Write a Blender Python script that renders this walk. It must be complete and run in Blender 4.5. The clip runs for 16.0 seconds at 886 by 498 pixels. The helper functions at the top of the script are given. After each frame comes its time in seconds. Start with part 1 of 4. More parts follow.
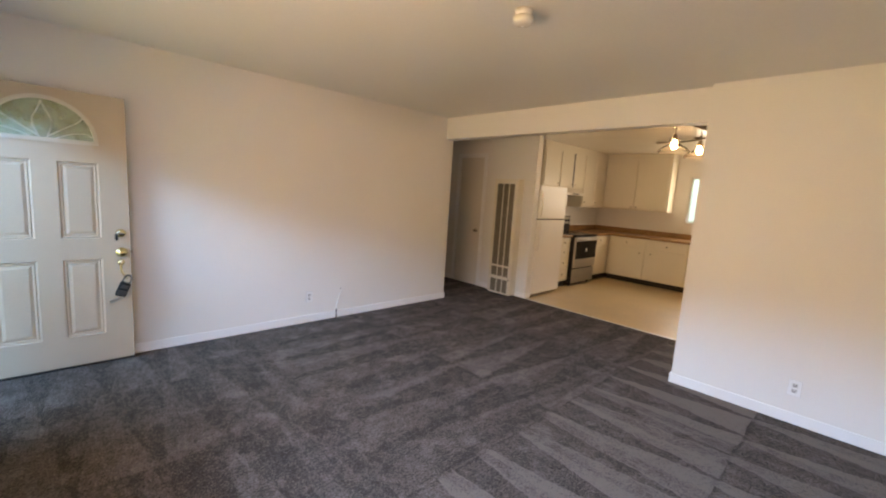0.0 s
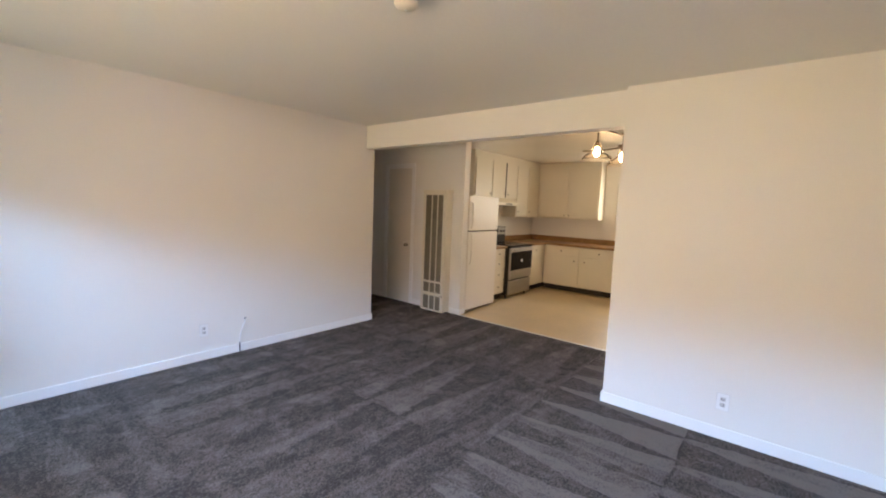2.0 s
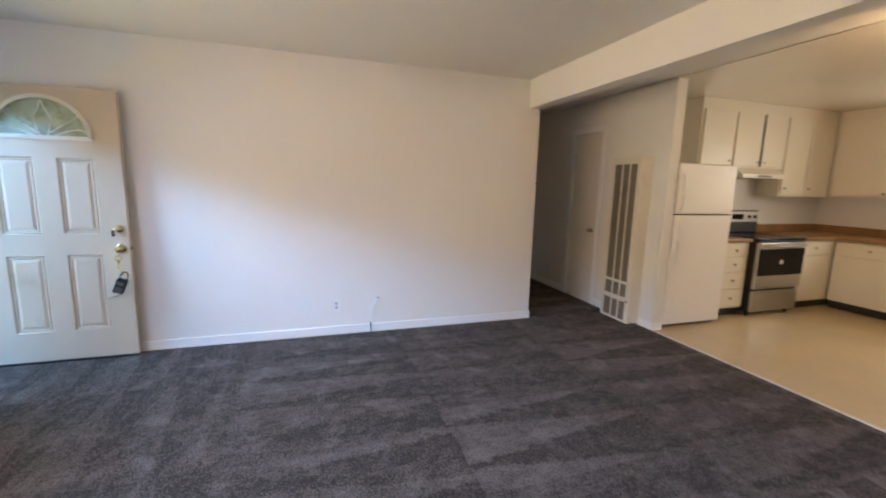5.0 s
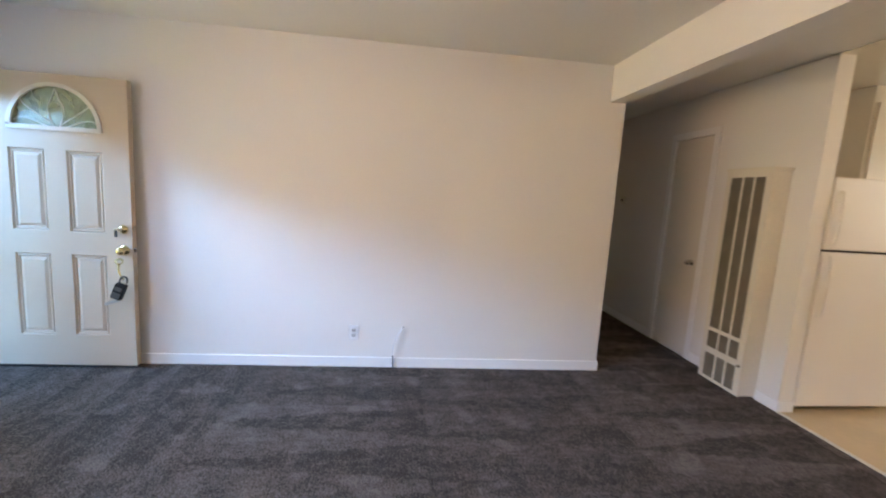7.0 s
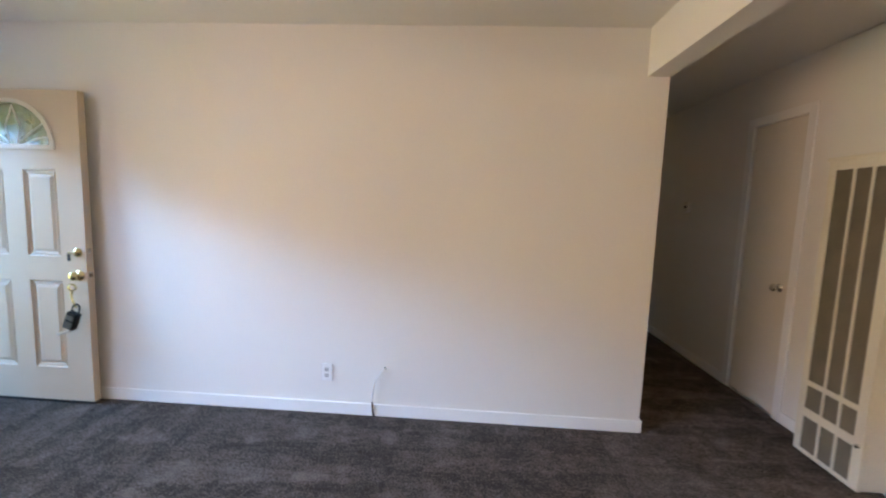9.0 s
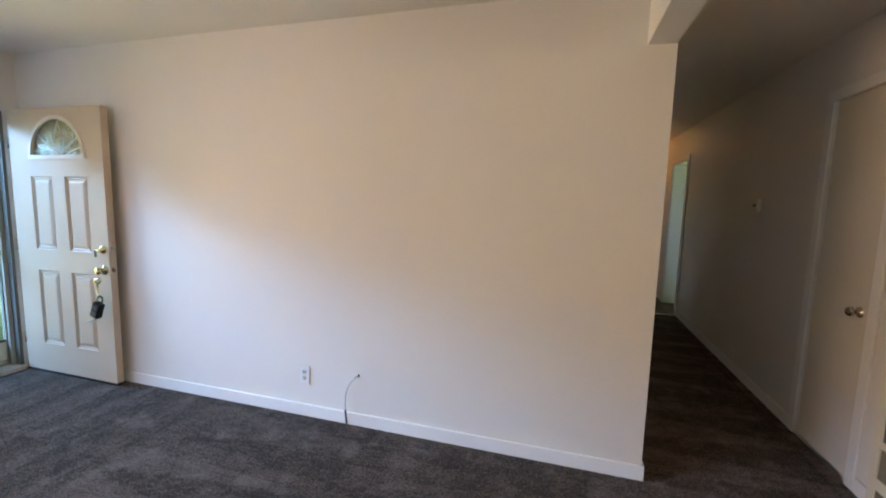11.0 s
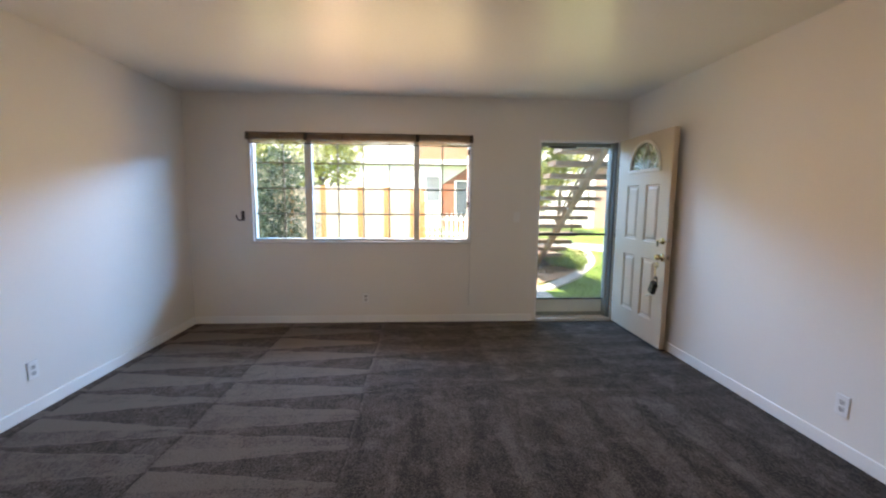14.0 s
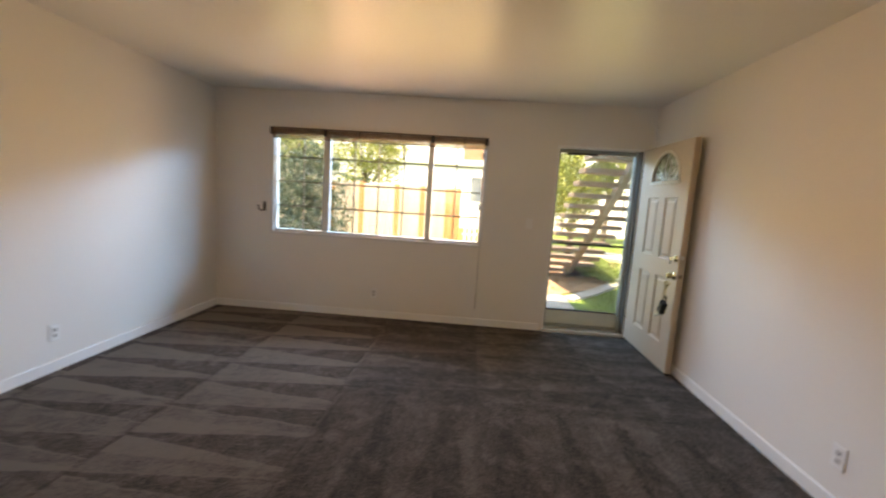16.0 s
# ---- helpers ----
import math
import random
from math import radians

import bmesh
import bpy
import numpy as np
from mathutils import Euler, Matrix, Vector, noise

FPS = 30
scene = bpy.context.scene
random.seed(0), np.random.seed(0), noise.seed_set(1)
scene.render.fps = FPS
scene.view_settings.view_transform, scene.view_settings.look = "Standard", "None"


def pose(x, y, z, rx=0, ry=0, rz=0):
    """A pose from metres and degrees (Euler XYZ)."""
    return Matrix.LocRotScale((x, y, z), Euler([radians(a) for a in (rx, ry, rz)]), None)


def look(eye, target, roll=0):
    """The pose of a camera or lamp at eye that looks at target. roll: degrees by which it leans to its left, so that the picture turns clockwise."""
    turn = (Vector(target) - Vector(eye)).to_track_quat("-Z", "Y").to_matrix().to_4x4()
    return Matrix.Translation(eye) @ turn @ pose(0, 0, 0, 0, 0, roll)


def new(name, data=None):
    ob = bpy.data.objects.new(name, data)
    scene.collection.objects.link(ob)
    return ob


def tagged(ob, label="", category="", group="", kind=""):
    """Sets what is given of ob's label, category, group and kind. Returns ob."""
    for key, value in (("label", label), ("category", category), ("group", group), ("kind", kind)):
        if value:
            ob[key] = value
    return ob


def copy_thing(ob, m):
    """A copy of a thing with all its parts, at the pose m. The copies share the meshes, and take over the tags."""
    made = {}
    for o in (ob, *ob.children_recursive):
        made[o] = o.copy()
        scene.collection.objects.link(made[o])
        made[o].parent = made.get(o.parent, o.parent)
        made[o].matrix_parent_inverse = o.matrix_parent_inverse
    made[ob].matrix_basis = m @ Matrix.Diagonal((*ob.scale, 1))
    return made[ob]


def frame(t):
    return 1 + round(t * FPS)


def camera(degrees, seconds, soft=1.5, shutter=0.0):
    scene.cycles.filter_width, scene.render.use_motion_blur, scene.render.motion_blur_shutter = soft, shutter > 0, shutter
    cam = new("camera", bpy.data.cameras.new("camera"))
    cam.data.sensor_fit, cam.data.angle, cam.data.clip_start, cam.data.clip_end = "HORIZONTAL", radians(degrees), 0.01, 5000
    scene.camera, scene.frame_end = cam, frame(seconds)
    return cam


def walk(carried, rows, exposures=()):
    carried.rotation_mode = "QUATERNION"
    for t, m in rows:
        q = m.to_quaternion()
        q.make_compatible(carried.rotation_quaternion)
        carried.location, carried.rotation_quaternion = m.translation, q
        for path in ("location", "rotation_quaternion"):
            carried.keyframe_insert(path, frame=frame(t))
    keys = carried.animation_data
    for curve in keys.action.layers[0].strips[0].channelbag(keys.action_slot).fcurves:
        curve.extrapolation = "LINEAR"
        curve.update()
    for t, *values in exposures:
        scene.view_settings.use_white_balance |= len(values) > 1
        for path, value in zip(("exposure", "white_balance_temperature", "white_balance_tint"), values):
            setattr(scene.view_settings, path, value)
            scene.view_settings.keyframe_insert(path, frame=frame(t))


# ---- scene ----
cam = camera(94.2, 16.0, soft=2.0, shutter=0.5)
EXPOSURE = 3.83
PATH = [
    (0, (0.075, -0.015, 1.507), (1.454, 1.407, 1.233), 3.7),
    (0.5, (0.134, -0.1, 1.555), (1.559, 1.28, 1.294), 1.8),
    (1, (0.194, -0.137, 1.531), (1.612, 1.255, 1.305), 0.5),
    (1.5, (0.375, -0.067, 1.513), (1.859, 1.255, 1.292), 1.7),
    (2, (0.562, 0.025, 1.527), (2.109, 1.277, 1.323), 2.3),
    (2.5, (0.769, 0.021, 1.524), (2.21, 1.386, 1.275), 1.2),
    (3, (0.984, 0.011, 1.522), (2.375, 1.42, 1.245), 1.2),
    (3.5, (1.258, 0.098, 1.516), (2.692, 1.473, 1.284), 4.4),
    (4, (1.522, 0.119, 1.51), (2.806, 1.637, 1.292), 1.5),
    (4.5, (1.709, 0.179, 1.473), (2.601, 1.94, 1.149), 0.2),
    (6.8, (2.329, 0.795, 1.4), (2.595, 2.761, 1.145), 4.2),
    (7, (2.4, 0.9, 1.418), (2.622, 2.87, 1.153), 3.6),
    (7.5, (2.555, 1.027, 1.432), (2.462, 3.009, 1.185), 1.6),
    (8, (2.741, 1.151, 1.414), (2.591, 3.133, 1.189), 1.4),
    (8.5, (2.87, 1.383, 1.406), (2.821, 3.371, 1.185), 4.1),
    (9, (2.985, 1.515, 1.42), (2.871, 3.5, 1.205), 2.0),
    (9.5, (3.191, 1.593, 1.441), (2.747, 3.534, 1.254), -0.7),
    (9.7, (3.255, 1.628, 1.434), (2.803, 3.566, 1.238), -0.8),
    (11.8, (3.905, 2.116, 1.454), (3.22, 3.98, 1.221), 4.1),
    (12, (3.942, 2.179, 1.458), (3.19, 4.021, 1.251), 4.5),
    (12.5, (3.945, 2.170, 1.430), (2.656, 3.688, 1.262), 1.5),
    (13, (4.015, 1.995, 1.39), (2.211, 2.838, 1.197), 1.4),
    (13.5, (4.092, 1.9, 1.383), (2.133, 2.228, 1.146), -0.7),
    (14, (4.103, 1.774, 1.391), (2.121, 1.894, 1.152), 0.5),
    (14.5, (4.172, 1.791, 1.396), (2.186, 1.69, 1.189), 1.4),
    (15, (4.252, 1.9, 1.398), (2.282, 1.611, 1.207), 1.9),
    (15.5, (4.243, 1.985, 1.405), (2.277, 1.715, 1.157), 1.2),
    (16, (4.098, 2.215, 1.419), (2.117, 2.1, 1.173), 3.7),
]
walk(cam, [(t, look(eye, target, roll)) for t, eye, target, roll in PATH],
     [(0, EXPOSURE - 0.28, 7400, 18), (0.8, EXPOSURE - 0.06, 6700, 15), (4.5, EXPOSURE, 6300, 15), (8.5, EXPOSURE + 0.13, 6350, 15), (9.7, EXPOSURE - 0.04, 6400, 14),
      (12, EXPOSURE - 0.01, 6350, 14), (12.5, EXPOSURE - 0.27, 6150, 12),
      (13.2, EXPOSURE - 0.62, 6350, 15), (14.5, EXPOSURE - 0.72, 7400, 17), (15.5, EXPOSURE - 0.74, 8500, 19), (16, EXPOSURE - 0.77, 8800, 19)])

# world and sun: high sun from behind the house, so that the garden in front of the window is lit
world = bpy.data.worlds.new("sky")
scene.world = world
world.use_nodes = True
wn = world.node_tree.nodes
sky = wn.new("ShaderNodeTexSky")
sky.sky_type = "NISHITA"
sky.sun_disc = False
sky.sun_elevation = radians(66)
sky.sun_rotation = radians(110)
wn["Background"].inputs["Strength"].default_value = 0.10
world.node_tree.links.new(sky.outputs["Color"], wn["Background"].inputs["Color"])
sun_data = bpy.data.lights.new("sun", "SUN")
sun_data.energy, sun_data.angle, sun_data.color = 3.0, radians(0.5), (1.0, 0.95, 0.86)
sun = new("sun", sun_data)
sun.matrix_world = look((20, -7, 48), (0, 0, 0))


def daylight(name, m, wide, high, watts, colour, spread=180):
    """An area lamp that stands in for daylight, at an opening or hung out of view."""
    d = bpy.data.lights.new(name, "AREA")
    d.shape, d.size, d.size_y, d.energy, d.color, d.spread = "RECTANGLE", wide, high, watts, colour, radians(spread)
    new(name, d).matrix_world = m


# added lamps for the open sky past the eave, and for the garden's light in the window, the entrance and the side room's
# unseen opening
# sky fill: two unseen area lamps floating over the garden, in no opening
daylight("sky_fill_lamp", look((-2.6, -0.4, 2.79), (0.6, 1.6, 1.5)), 3.0, 0.40, 23.0, (0.25, 0.55, 1.0), 140)
daylight("sky_fill_lamp", look((-2.6, 2.6, 2.79), (0.6, 0.6, 1.5)), 3.0, 0.40, 33.0, (0.25, 0.55, 1.0), 140)
daylight("window_light", look((-0.6, 0.29, 1.46), (4, 1.6, 1.9)), 0.62, 1.05, 0.65, (1.0, 0.82, 0.42), 140)
daylight("window_light", look((-0.6, 1.49, 1.46), (4, 2.4, 1.75)), 1.72, 1.05, 4.5, (1.0, 0.63, 0.38), 158)
daylight("door_light", look((-0.6, 3.5, 1.05), (3, 1.0, 1.6)), 0.75, 1.5, 0.65, (0.90, 1.0, 0.46), 130)
daylight("kitchen_window_light", look((8.745, 1.9, 1.645), (6, 1.9, 1.55)), 1.0, 0.8, 2.2, (1.0, 0.90, 0.70))
daylight("side_room_light", look((6.55, 8.6, 1.45), (5, 8.6, 1.45)), 1.1, 1.0, 0.025, (1.0, 0.93, 0.85))


# ---- materials ----
def shader(name):
    m = bpy.data.materials.new(name)
    m.use_nodes = True
    t = m.node_tree
    return m, t, t.nodes["Principled BSDF"]


def mix_colour(t, fac, a, b):
    n = t.nodes.new("ShaderNodeMix")
    n.data_type = "RGBA"
    for sock, v in ((n.inputs[0], fac), (n.inputs[6], a), (n.inputs[7], b)):
        if isinstance(v, bpy.types.NodeSocket):
            t.links.new(v, sock)
        elif isinstance(v, (int, float)):
            sock.default_value = v
        else:
            sock.default_value = (*v, 1)
    return n.outputs[2]


def noise_at(t, scale, detail=3, stretch=(1, 1, 1), coords="Object", distort=0.0):
    tc = t.nodes.new("ShaderNodeTexCoord")
    mp = t.nodes.new("ShaderNodeMapping")
    mp.inputs["Scale"].default_value = stretch
    n = t.nodes.new("ShaderNodeTexNoise")
    n.inputs["Scale"].default_value, n.inputs["Detail"].default_value = scale, detail
    n.inputs["Distortion"].default_value = distort
    t.links.new(tc.outputs[coords], mp.inputs[0])
    t.links.new(mp.outputs[0], n.inputs["Vector"])
    return n.outputs["Fac"]


def maths(t, op, a, b=0.0, c=0.0):
    n = t.nodes.new("ShaderNodeMath")
    n.operation = op
    for sock, v in zip(n.inputs, (a, b, c)):
        if isinstance(v, bpy.types.NodeSocket):
            t.links.new(v, sock)
        else:
            sock.default_value = v
    return n.outputs[0]


def sharpen(t, v, lo, hi):
    n = t.nodes.new("ShaderNodeMapRange")
    n.interpolation_type = "SMOOTHSTEP"
    t.links.new(v, n.inputs[0])
    n.inputs[1].default_value, n.inputs[2].default_value = lo, hi
    return n.outputs[0]


def bump(t, p, height, strength, dist):
    b = t.nodes.new("ShaderNodeBump")
    b.inputs["Strength"].default_value, b.inputs["Distance"].default_value = strength, dist
    t.links.new(height, b.inputs["Height"])
    t.links.new(b.outputs[0], p.inputs["Normal"])


def surface(name, base, rough=0.5, vary=0.12, coarse=1.5, fine=60, relief=0.15, depth=0.002, metal=0.0, stretch=(1, 1, 1), spread=0.0, spec=0.5):
    """A plain painted, metal or plastic surface with stains at a coarse scale and grain at a fine one."""
    m, t, p = shader(name)
    dark = [c * (1 - vary) for c in base]
    light = [min(1, c * (1 + vary * 0.5)) for c in base]
    big, small = noise_at(t, coarse, 4, stretch), noise_at(t, fine, 3, stretch)
    fac = maths(t, "ADD", maths(t, "MULTIPLY", big, 0.65), maths(t, "MULTIPLY", small, 0.35))
    col = mix_colour(t, sharpen(t, fac, 0.3, 0.7), dark, light)
    if spread:
        info = t.nodes.new("ShaderNodeObjectInfo")
        col = mix_colour(t, maths(t, "MULTIPLY", info.outputs["Random"], spread), col, [c * 0.35 for c in base])
    t.links.new(col, p.inputs["Base Color"])
    t.links.new(maths(t, "ADD", maths(t, "MULTIPLY", big, 0.16), rough - 0.08), p.inputs["Roughness"])
    p.inputs["Metallic"].default_value = metal
    p.inputs["Specular IOR Level"].default_value = spec
    if relief:
        bump(t, p, small, relief, depth)
    return m


def glowing(name, colour, strength):
    m, t, p = shader(name)
    p.inputs["Base Color"].default_value = (*colour, 1)
    p.inputs["Emission Color"].default_value = (*colour, 1)
    p.inputs["Emission Strength"].default_value = strength
    return m


def clear_glass(name, tint=(0.97, 0.98, 0.97), ripple=0.0, haze=0.0, haze_tint=(0.5, 0.5, 0.48), ior=1.45):
    """A thin pane: see-through, with a Fresnel gloss."""
    m = bpy.data.materials.new(name)
    m.use_nodes = True
    t = m.node_tree
    t.nodes.clear()
    out = t.nodes.new("ShaderNodeOutputMaterial")
    mix = t.nodes.new("ShaderNodeMixShader")
    tr = t.nodes.new("ShaderNodeBsdfTransparent")
    gl = t.nodes.new("ShaderNodeBsdfGlossy")
    fr = t.nodes.new("ShaderNodeFresnel")
    fr.inputs["IOR"].default_value = ior
    gl.inputs["Roughness"].default_value = 0.03 + ripple * 0.2
    tr.inputs["Color"].default_value = (*tint, 1)
    t.links.new(fr.outputs[0], mix.inputs[0])
    t.links.new(tr.outputs[0], mix.inputs[1])
    t.links.new(gl.outputs[0], mix.inputs[2])
    last = mix.outputs[0]
    # diffuse layer: slight glass haze plus veiling glare and glow painted into the pane
    if haze:
        m2 = t.nodes.new("ShaderNodeMixShader")
        df = t.nodes.new("ShaderNodeBsdfDiffuse")
        df.inputs["Color"].default_value = (*haze_tint, 1)
        haze_mask = noise_at(t, 14, 4)
        t.links.new(maths(t, "MULTIPLY", haze_mask, haze), m2.inputs[0])
        t.links.new(last, m2.inputs[1])
        t.links.new(df.outputs[0], m2.inputs[2])
        last = m2.outputs[0]
    if ripple:
        b = t.nodes.new("ShaderNodeBump")
        b.inputs["Strength"].default_value, b.inputs["Distance"].default_value = ripple, 0.01
        t.links.new(noise_at(t, 25, 3), b.inputs["Height"])
        t.links.new(b.outputs[0], gl.inputs["Normal"])
    t.links.new(last, out.inputs[0])
    return m


def carpet_material():
    """Dark grey cut pile, with the wedges that a vacuum cleaner leaves in the nap."""
    m, t, p = shader("carpet")
    tc = t.nodes.new("ShaderNodeTexCoord")
    sep = t.nodes.new("ShaderNodeSeparateXYZ")
    wob = t.nodes.new("ShaderNodeTexNoise")
    wob.inputs["Scale"].default_value, wob.inputs["Detail"].default_value = 2.6, 4
    t.links.new(tc.outputs["Object"], wob.inputs["Vector"])
    add = t.nodes.new("ShaderNodeVectorMath")
    add.operation = "MULTIPLY_ADD"
    t.links.new(wob.outputs["Color"], add.inputs[0])
    add.inputs[1].default_value = (0.06, 0.06, 0)
    t.links.new(tc.outputs["Object"], add.inputs[2])
    t.links.new(add.outputs[0], sep.inputs[0])
    x, y = sep.outputs[0], sep.outputs[1]

    ragged = noise_at(t, 16, 5)

    def lanes(across, along, width, offset, period, rough_edge, line):
        """Wedges in lanes: how far the nap is laid over, from 0 to 1."""
        lane = maths(t, "DIVIDE", maths(t, "ADD", across, offset), width)
        within, number = maths(t, "FRACT", lane), maths(t, "FLOOR", lane)
        run = maths(t, "ADD", maths(t, "DIVIDE", along, period), maths(t, "MULTIPLY", number, 0.37))
        stroke = maths(t, "FLOOR", run)
        zig = maths(t, "ABSOLUTE", maths(t, "SUBTRACT", maths(t, "MULTIPLY", maths(t, "FRACT", run), 2.0), 1.0))
        zig = maths(t, "ADD", zig, maths(t, "MULTIPLY", maths(t, "SUBTRACT", ragged, 0.5), rough_edge))
        wn_ = t.nodes.new("ShaderNodeTexWhiteNoise")
        wn_.noise_dimensions = "2D"
        cmb = t.nodes.new("ShaderNodeCombineXYZ")
        t.links.new(number, cmb.inputs[0])
        t.links.new(stroke, cmb.inputs[1])
        t.links.new(cmb.outputs[0], wn_.inputs["Vector"])
        taper = maths(t, "ADD", maths(t, "MULTIPLY", wn_.outputs["Value"], 0.45), 0.5)
        side = maths(t, "SUBTRACT", zig, maths(t, "ADD", maths(t, "MULTIPLY", within, taper), 0.10))
        wedge = sharpen(t, side, -0.10, 0.10)
        seam = sharpen(t, maths(t, "ABSOLUTE", maths(t, "SUBTRACT", within, 0.5)), 0.47, 0.5)
        edge = maths(t, "SUBTRACT", 1.0, sharpen(t, maths(t, "ABSOLUTE", side), 0.0, 0.05))
        laid = maths(t, "MULTIPLY", wedge, maths(t, "ADD", maths(t, "MULTIPLY", wn_.outputs["Value"], 0.7), 0.3))
        return maths(t, "ADD", maths(t, "SUBTRACT", laid, maths(t, "MULTIPLY", seam, 0.25)), maths(t, "MULTIPLY", edge, line))

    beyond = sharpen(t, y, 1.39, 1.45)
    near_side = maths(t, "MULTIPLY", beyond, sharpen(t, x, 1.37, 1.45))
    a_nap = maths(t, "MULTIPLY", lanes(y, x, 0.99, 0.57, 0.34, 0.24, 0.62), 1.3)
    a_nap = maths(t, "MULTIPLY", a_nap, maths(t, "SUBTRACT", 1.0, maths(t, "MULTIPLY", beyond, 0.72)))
    b_nap = maths(t, "MULTIPLY", lanes(x, y, 1.25, 1.10, 0.38, 0.50, 0.34), 0.52)
    a_streak = sharpen(t, noise_at(t, 7, 5, (3.2, 0.8, 1), distort=0.9), 0.25, 0.8)
    b_streak = sharpen(t, noise_at(t, 7, 5, (0.8, 3.2, 1), distort=0.9), 0.25, 0.8)

    def pick(a, b):
        return maths(t, "ADD", maths(t, "MULTIPLY", a, maths(t, "SUBTRACT", 1.0, near_side)), maths(t, "MULTIPLY", b, near_side))

    patches = sharpen(t, noise_at(t, 0.7, 3), 0.34, 0.6)
    scuffs = noise_at(t, 11, 6, distort=1.4)
    rubbed = sharpen(t, noise_at(t, 5, 8, distort=0.4), 0.5, 0.68)
    pile, tuft = noise_at(t, 120, 2), noise_at(t, 60, 3)
    nap = maths(t, "MULTIPLY", pick(a_nap, b_nap), maths(t, "ADD", maths(t, "MULTIPLY", patches, 0.45), 0.55))
    f = maths(t, "ADD", maths(t, "MULTIPLY", nap, 0.95), maths(t, "MULTIPLY", pick(a_streak, b_streak), 0.28))
    f = maths(t, "ADD", f, maths(t, "MULTIPLY", maths(t, "SUBTRACT", scuffs, 0.45), 1.0))
    f = maths(t, "ADD", f, maths(t, "MULTIPLY", rubbed, 0.30))
    f = maths(t, "ADD", f, maths(t, "MULTIPLY", maths(t, "SUBTRACT", pile, 0.5), 2.0))
    f = maths(t, "ADD", f, maths(t, "MULTIPLY", maths(t, "SUBTRACT", tuft, 0.5), 1.3))
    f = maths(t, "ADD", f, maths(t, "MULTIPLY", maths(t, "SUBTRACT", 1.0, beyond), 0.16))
    col = mix_colour(t, f, (0.0450, 0.0373, 0.0330), (0.182, 0.153, 0.134))
    t.links.new(col, p.inputs["Base Color"])
    p.inputs["Roughness"].default_value = 0.95
    p.inputs["Specular IOR Level"].default_value = 0.1
    p.inputs["Diffuse Roughness"].default_value = 0.6
    bump(t, p, maths(t, "ADD", pile, tuft), 0.8, 0.006)
    return m


def wood_material(name, dark, light, along=(1, 1, 14), rough=0.7, spread=0.0):
    m, t, p = shader(name)
    g = noise_at(t, 6, 5, along, distort=0.8)
    st = noise_at(t, 1.2, 3)
    col = mix_colour(t, sharpen(t, maths(t, "ADD", maths(t, "MULTIPLY", g, 0.7), maths(t, "MULTIPLY", st, 0.3)), 0.3, 0.7), dark, light)
    if spread:
        info = t.nodes.new("ShaderNodeObjectInfo")
        col = mix_colour(t, maths(t, "MULTIPLY", info.outputs["Random"], spread), col, (dark[0] * 0.75, dark[1] * 0.42, dark[2] * 0.25))
    t.links.new(col, p.inputs["Base Color"])
    p.inputs["Roughness"].default_value = rough
    bump(t, p, g, 0.3, 0.004)
    return m


def thin_plastic(name, base, through_light):
    """Coloured sheet that lets some light shine through."""
    m = surface(name, base, 0.5, 0.2, 3, 60)
    t = m.node_tree
    thin, both = t.nodes.new("ShaderNodeBsdfTranslucent"), t.nodes.new("ShaderNodeMixShader")
    both.inputs[0].default_value = through_light
    thin.inputs["Color"].default_value = (*base, 1)
    t.links.new(t.nodes["Principled BSDF"].outputs[0], both.inputs[1])
    t.links.new(thin.outputs[0], both.inputs[2])
    t.links.new(both.outputs[0], t.nodes["Material Output"].inputs["Surface"])
    return m


def leaf_material(name, a, b, c):
    m, t, p = shader(name)
    geo = t.nodes.new("ShaderNodeNewGeometry")
    r = geo.outputs["Random Per Island"]
    col = mix_colour(t, sharpen(t, r, 0.1, 0.75), a, b)
    col = mix_colour(t, sharpen(t, r, 0.86, 0.9), col, c)
    t.links.new(col, p.inputs["Base Color"])
    p.inputs["Roughness"].default_value = 0.5
    thin, both = t.nodes.new("ShaderNodeBsdfTranslucent"), t.nodes.new("ShaderNodeMixShader")
    both.inputs[0].default_value = 0.35
    t.links.new(col, thin.inputs["Color"])
    t.links.new(p.outputs[0], both.inputs[1])
    t.links.new(thin.outputs[0], both.inputs[2])
    t.links.new(both.outputs[0], t.nodes["Material Output"].inputs["Surface"])
    return m


WALL = surface("wall_paint", (0.80, 0.775, 0.735), 0.5, 0.035, 0.8, 130, 0.12, 0.0015, spec=0.4)
CEILING = surface("ceiling_paint", (0.78, 0.76, 0.72), 0.33, 0.04, 0.7, 45, 0.10, 0.002, spec=0.18)
GLOSSCEILING = surface("gloss_ceiling_paint", (0.76, 0.71, 0.62), 0.2, 0.04, 0.7, 30, 0.06, 0.001)
TRIM = surface("trim_paint", (0.87, 0.865, 0.85), 0.38, 0.04, 2, 80, 0.08, 0.001)
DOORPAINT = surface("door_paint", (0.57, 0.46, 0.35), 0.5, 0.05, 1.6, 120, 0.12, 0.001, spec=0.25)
FANTRIM = surface("fanlight_trim_paint", (0.68, 0.62, 0.54), 0.45, 0.05, 2, 80, 0.1, 0.001)
HALLDOOR = surface("hall_door_paint", (0.74, 0.70, 0.62), 0.38, 0.05, 1.5, 60, 0.08, 0.001)
CARPET = carpet_material()
VINYL = surface("kitchen_vinyl", (0.58, 0.45, 0.27), 0.37, 0.10, 2.2, 22, 0.08, 0.001)
CABINET = surface("cabinet_paint", (0.78, 0.72, 0.60), 0.36, 0.05, 1.5, 60, 0.06, 0.001)
GAP = surface("dark_gap", (0.03, 0.025, 0.02), 0.8, 0.2, 3, 30)
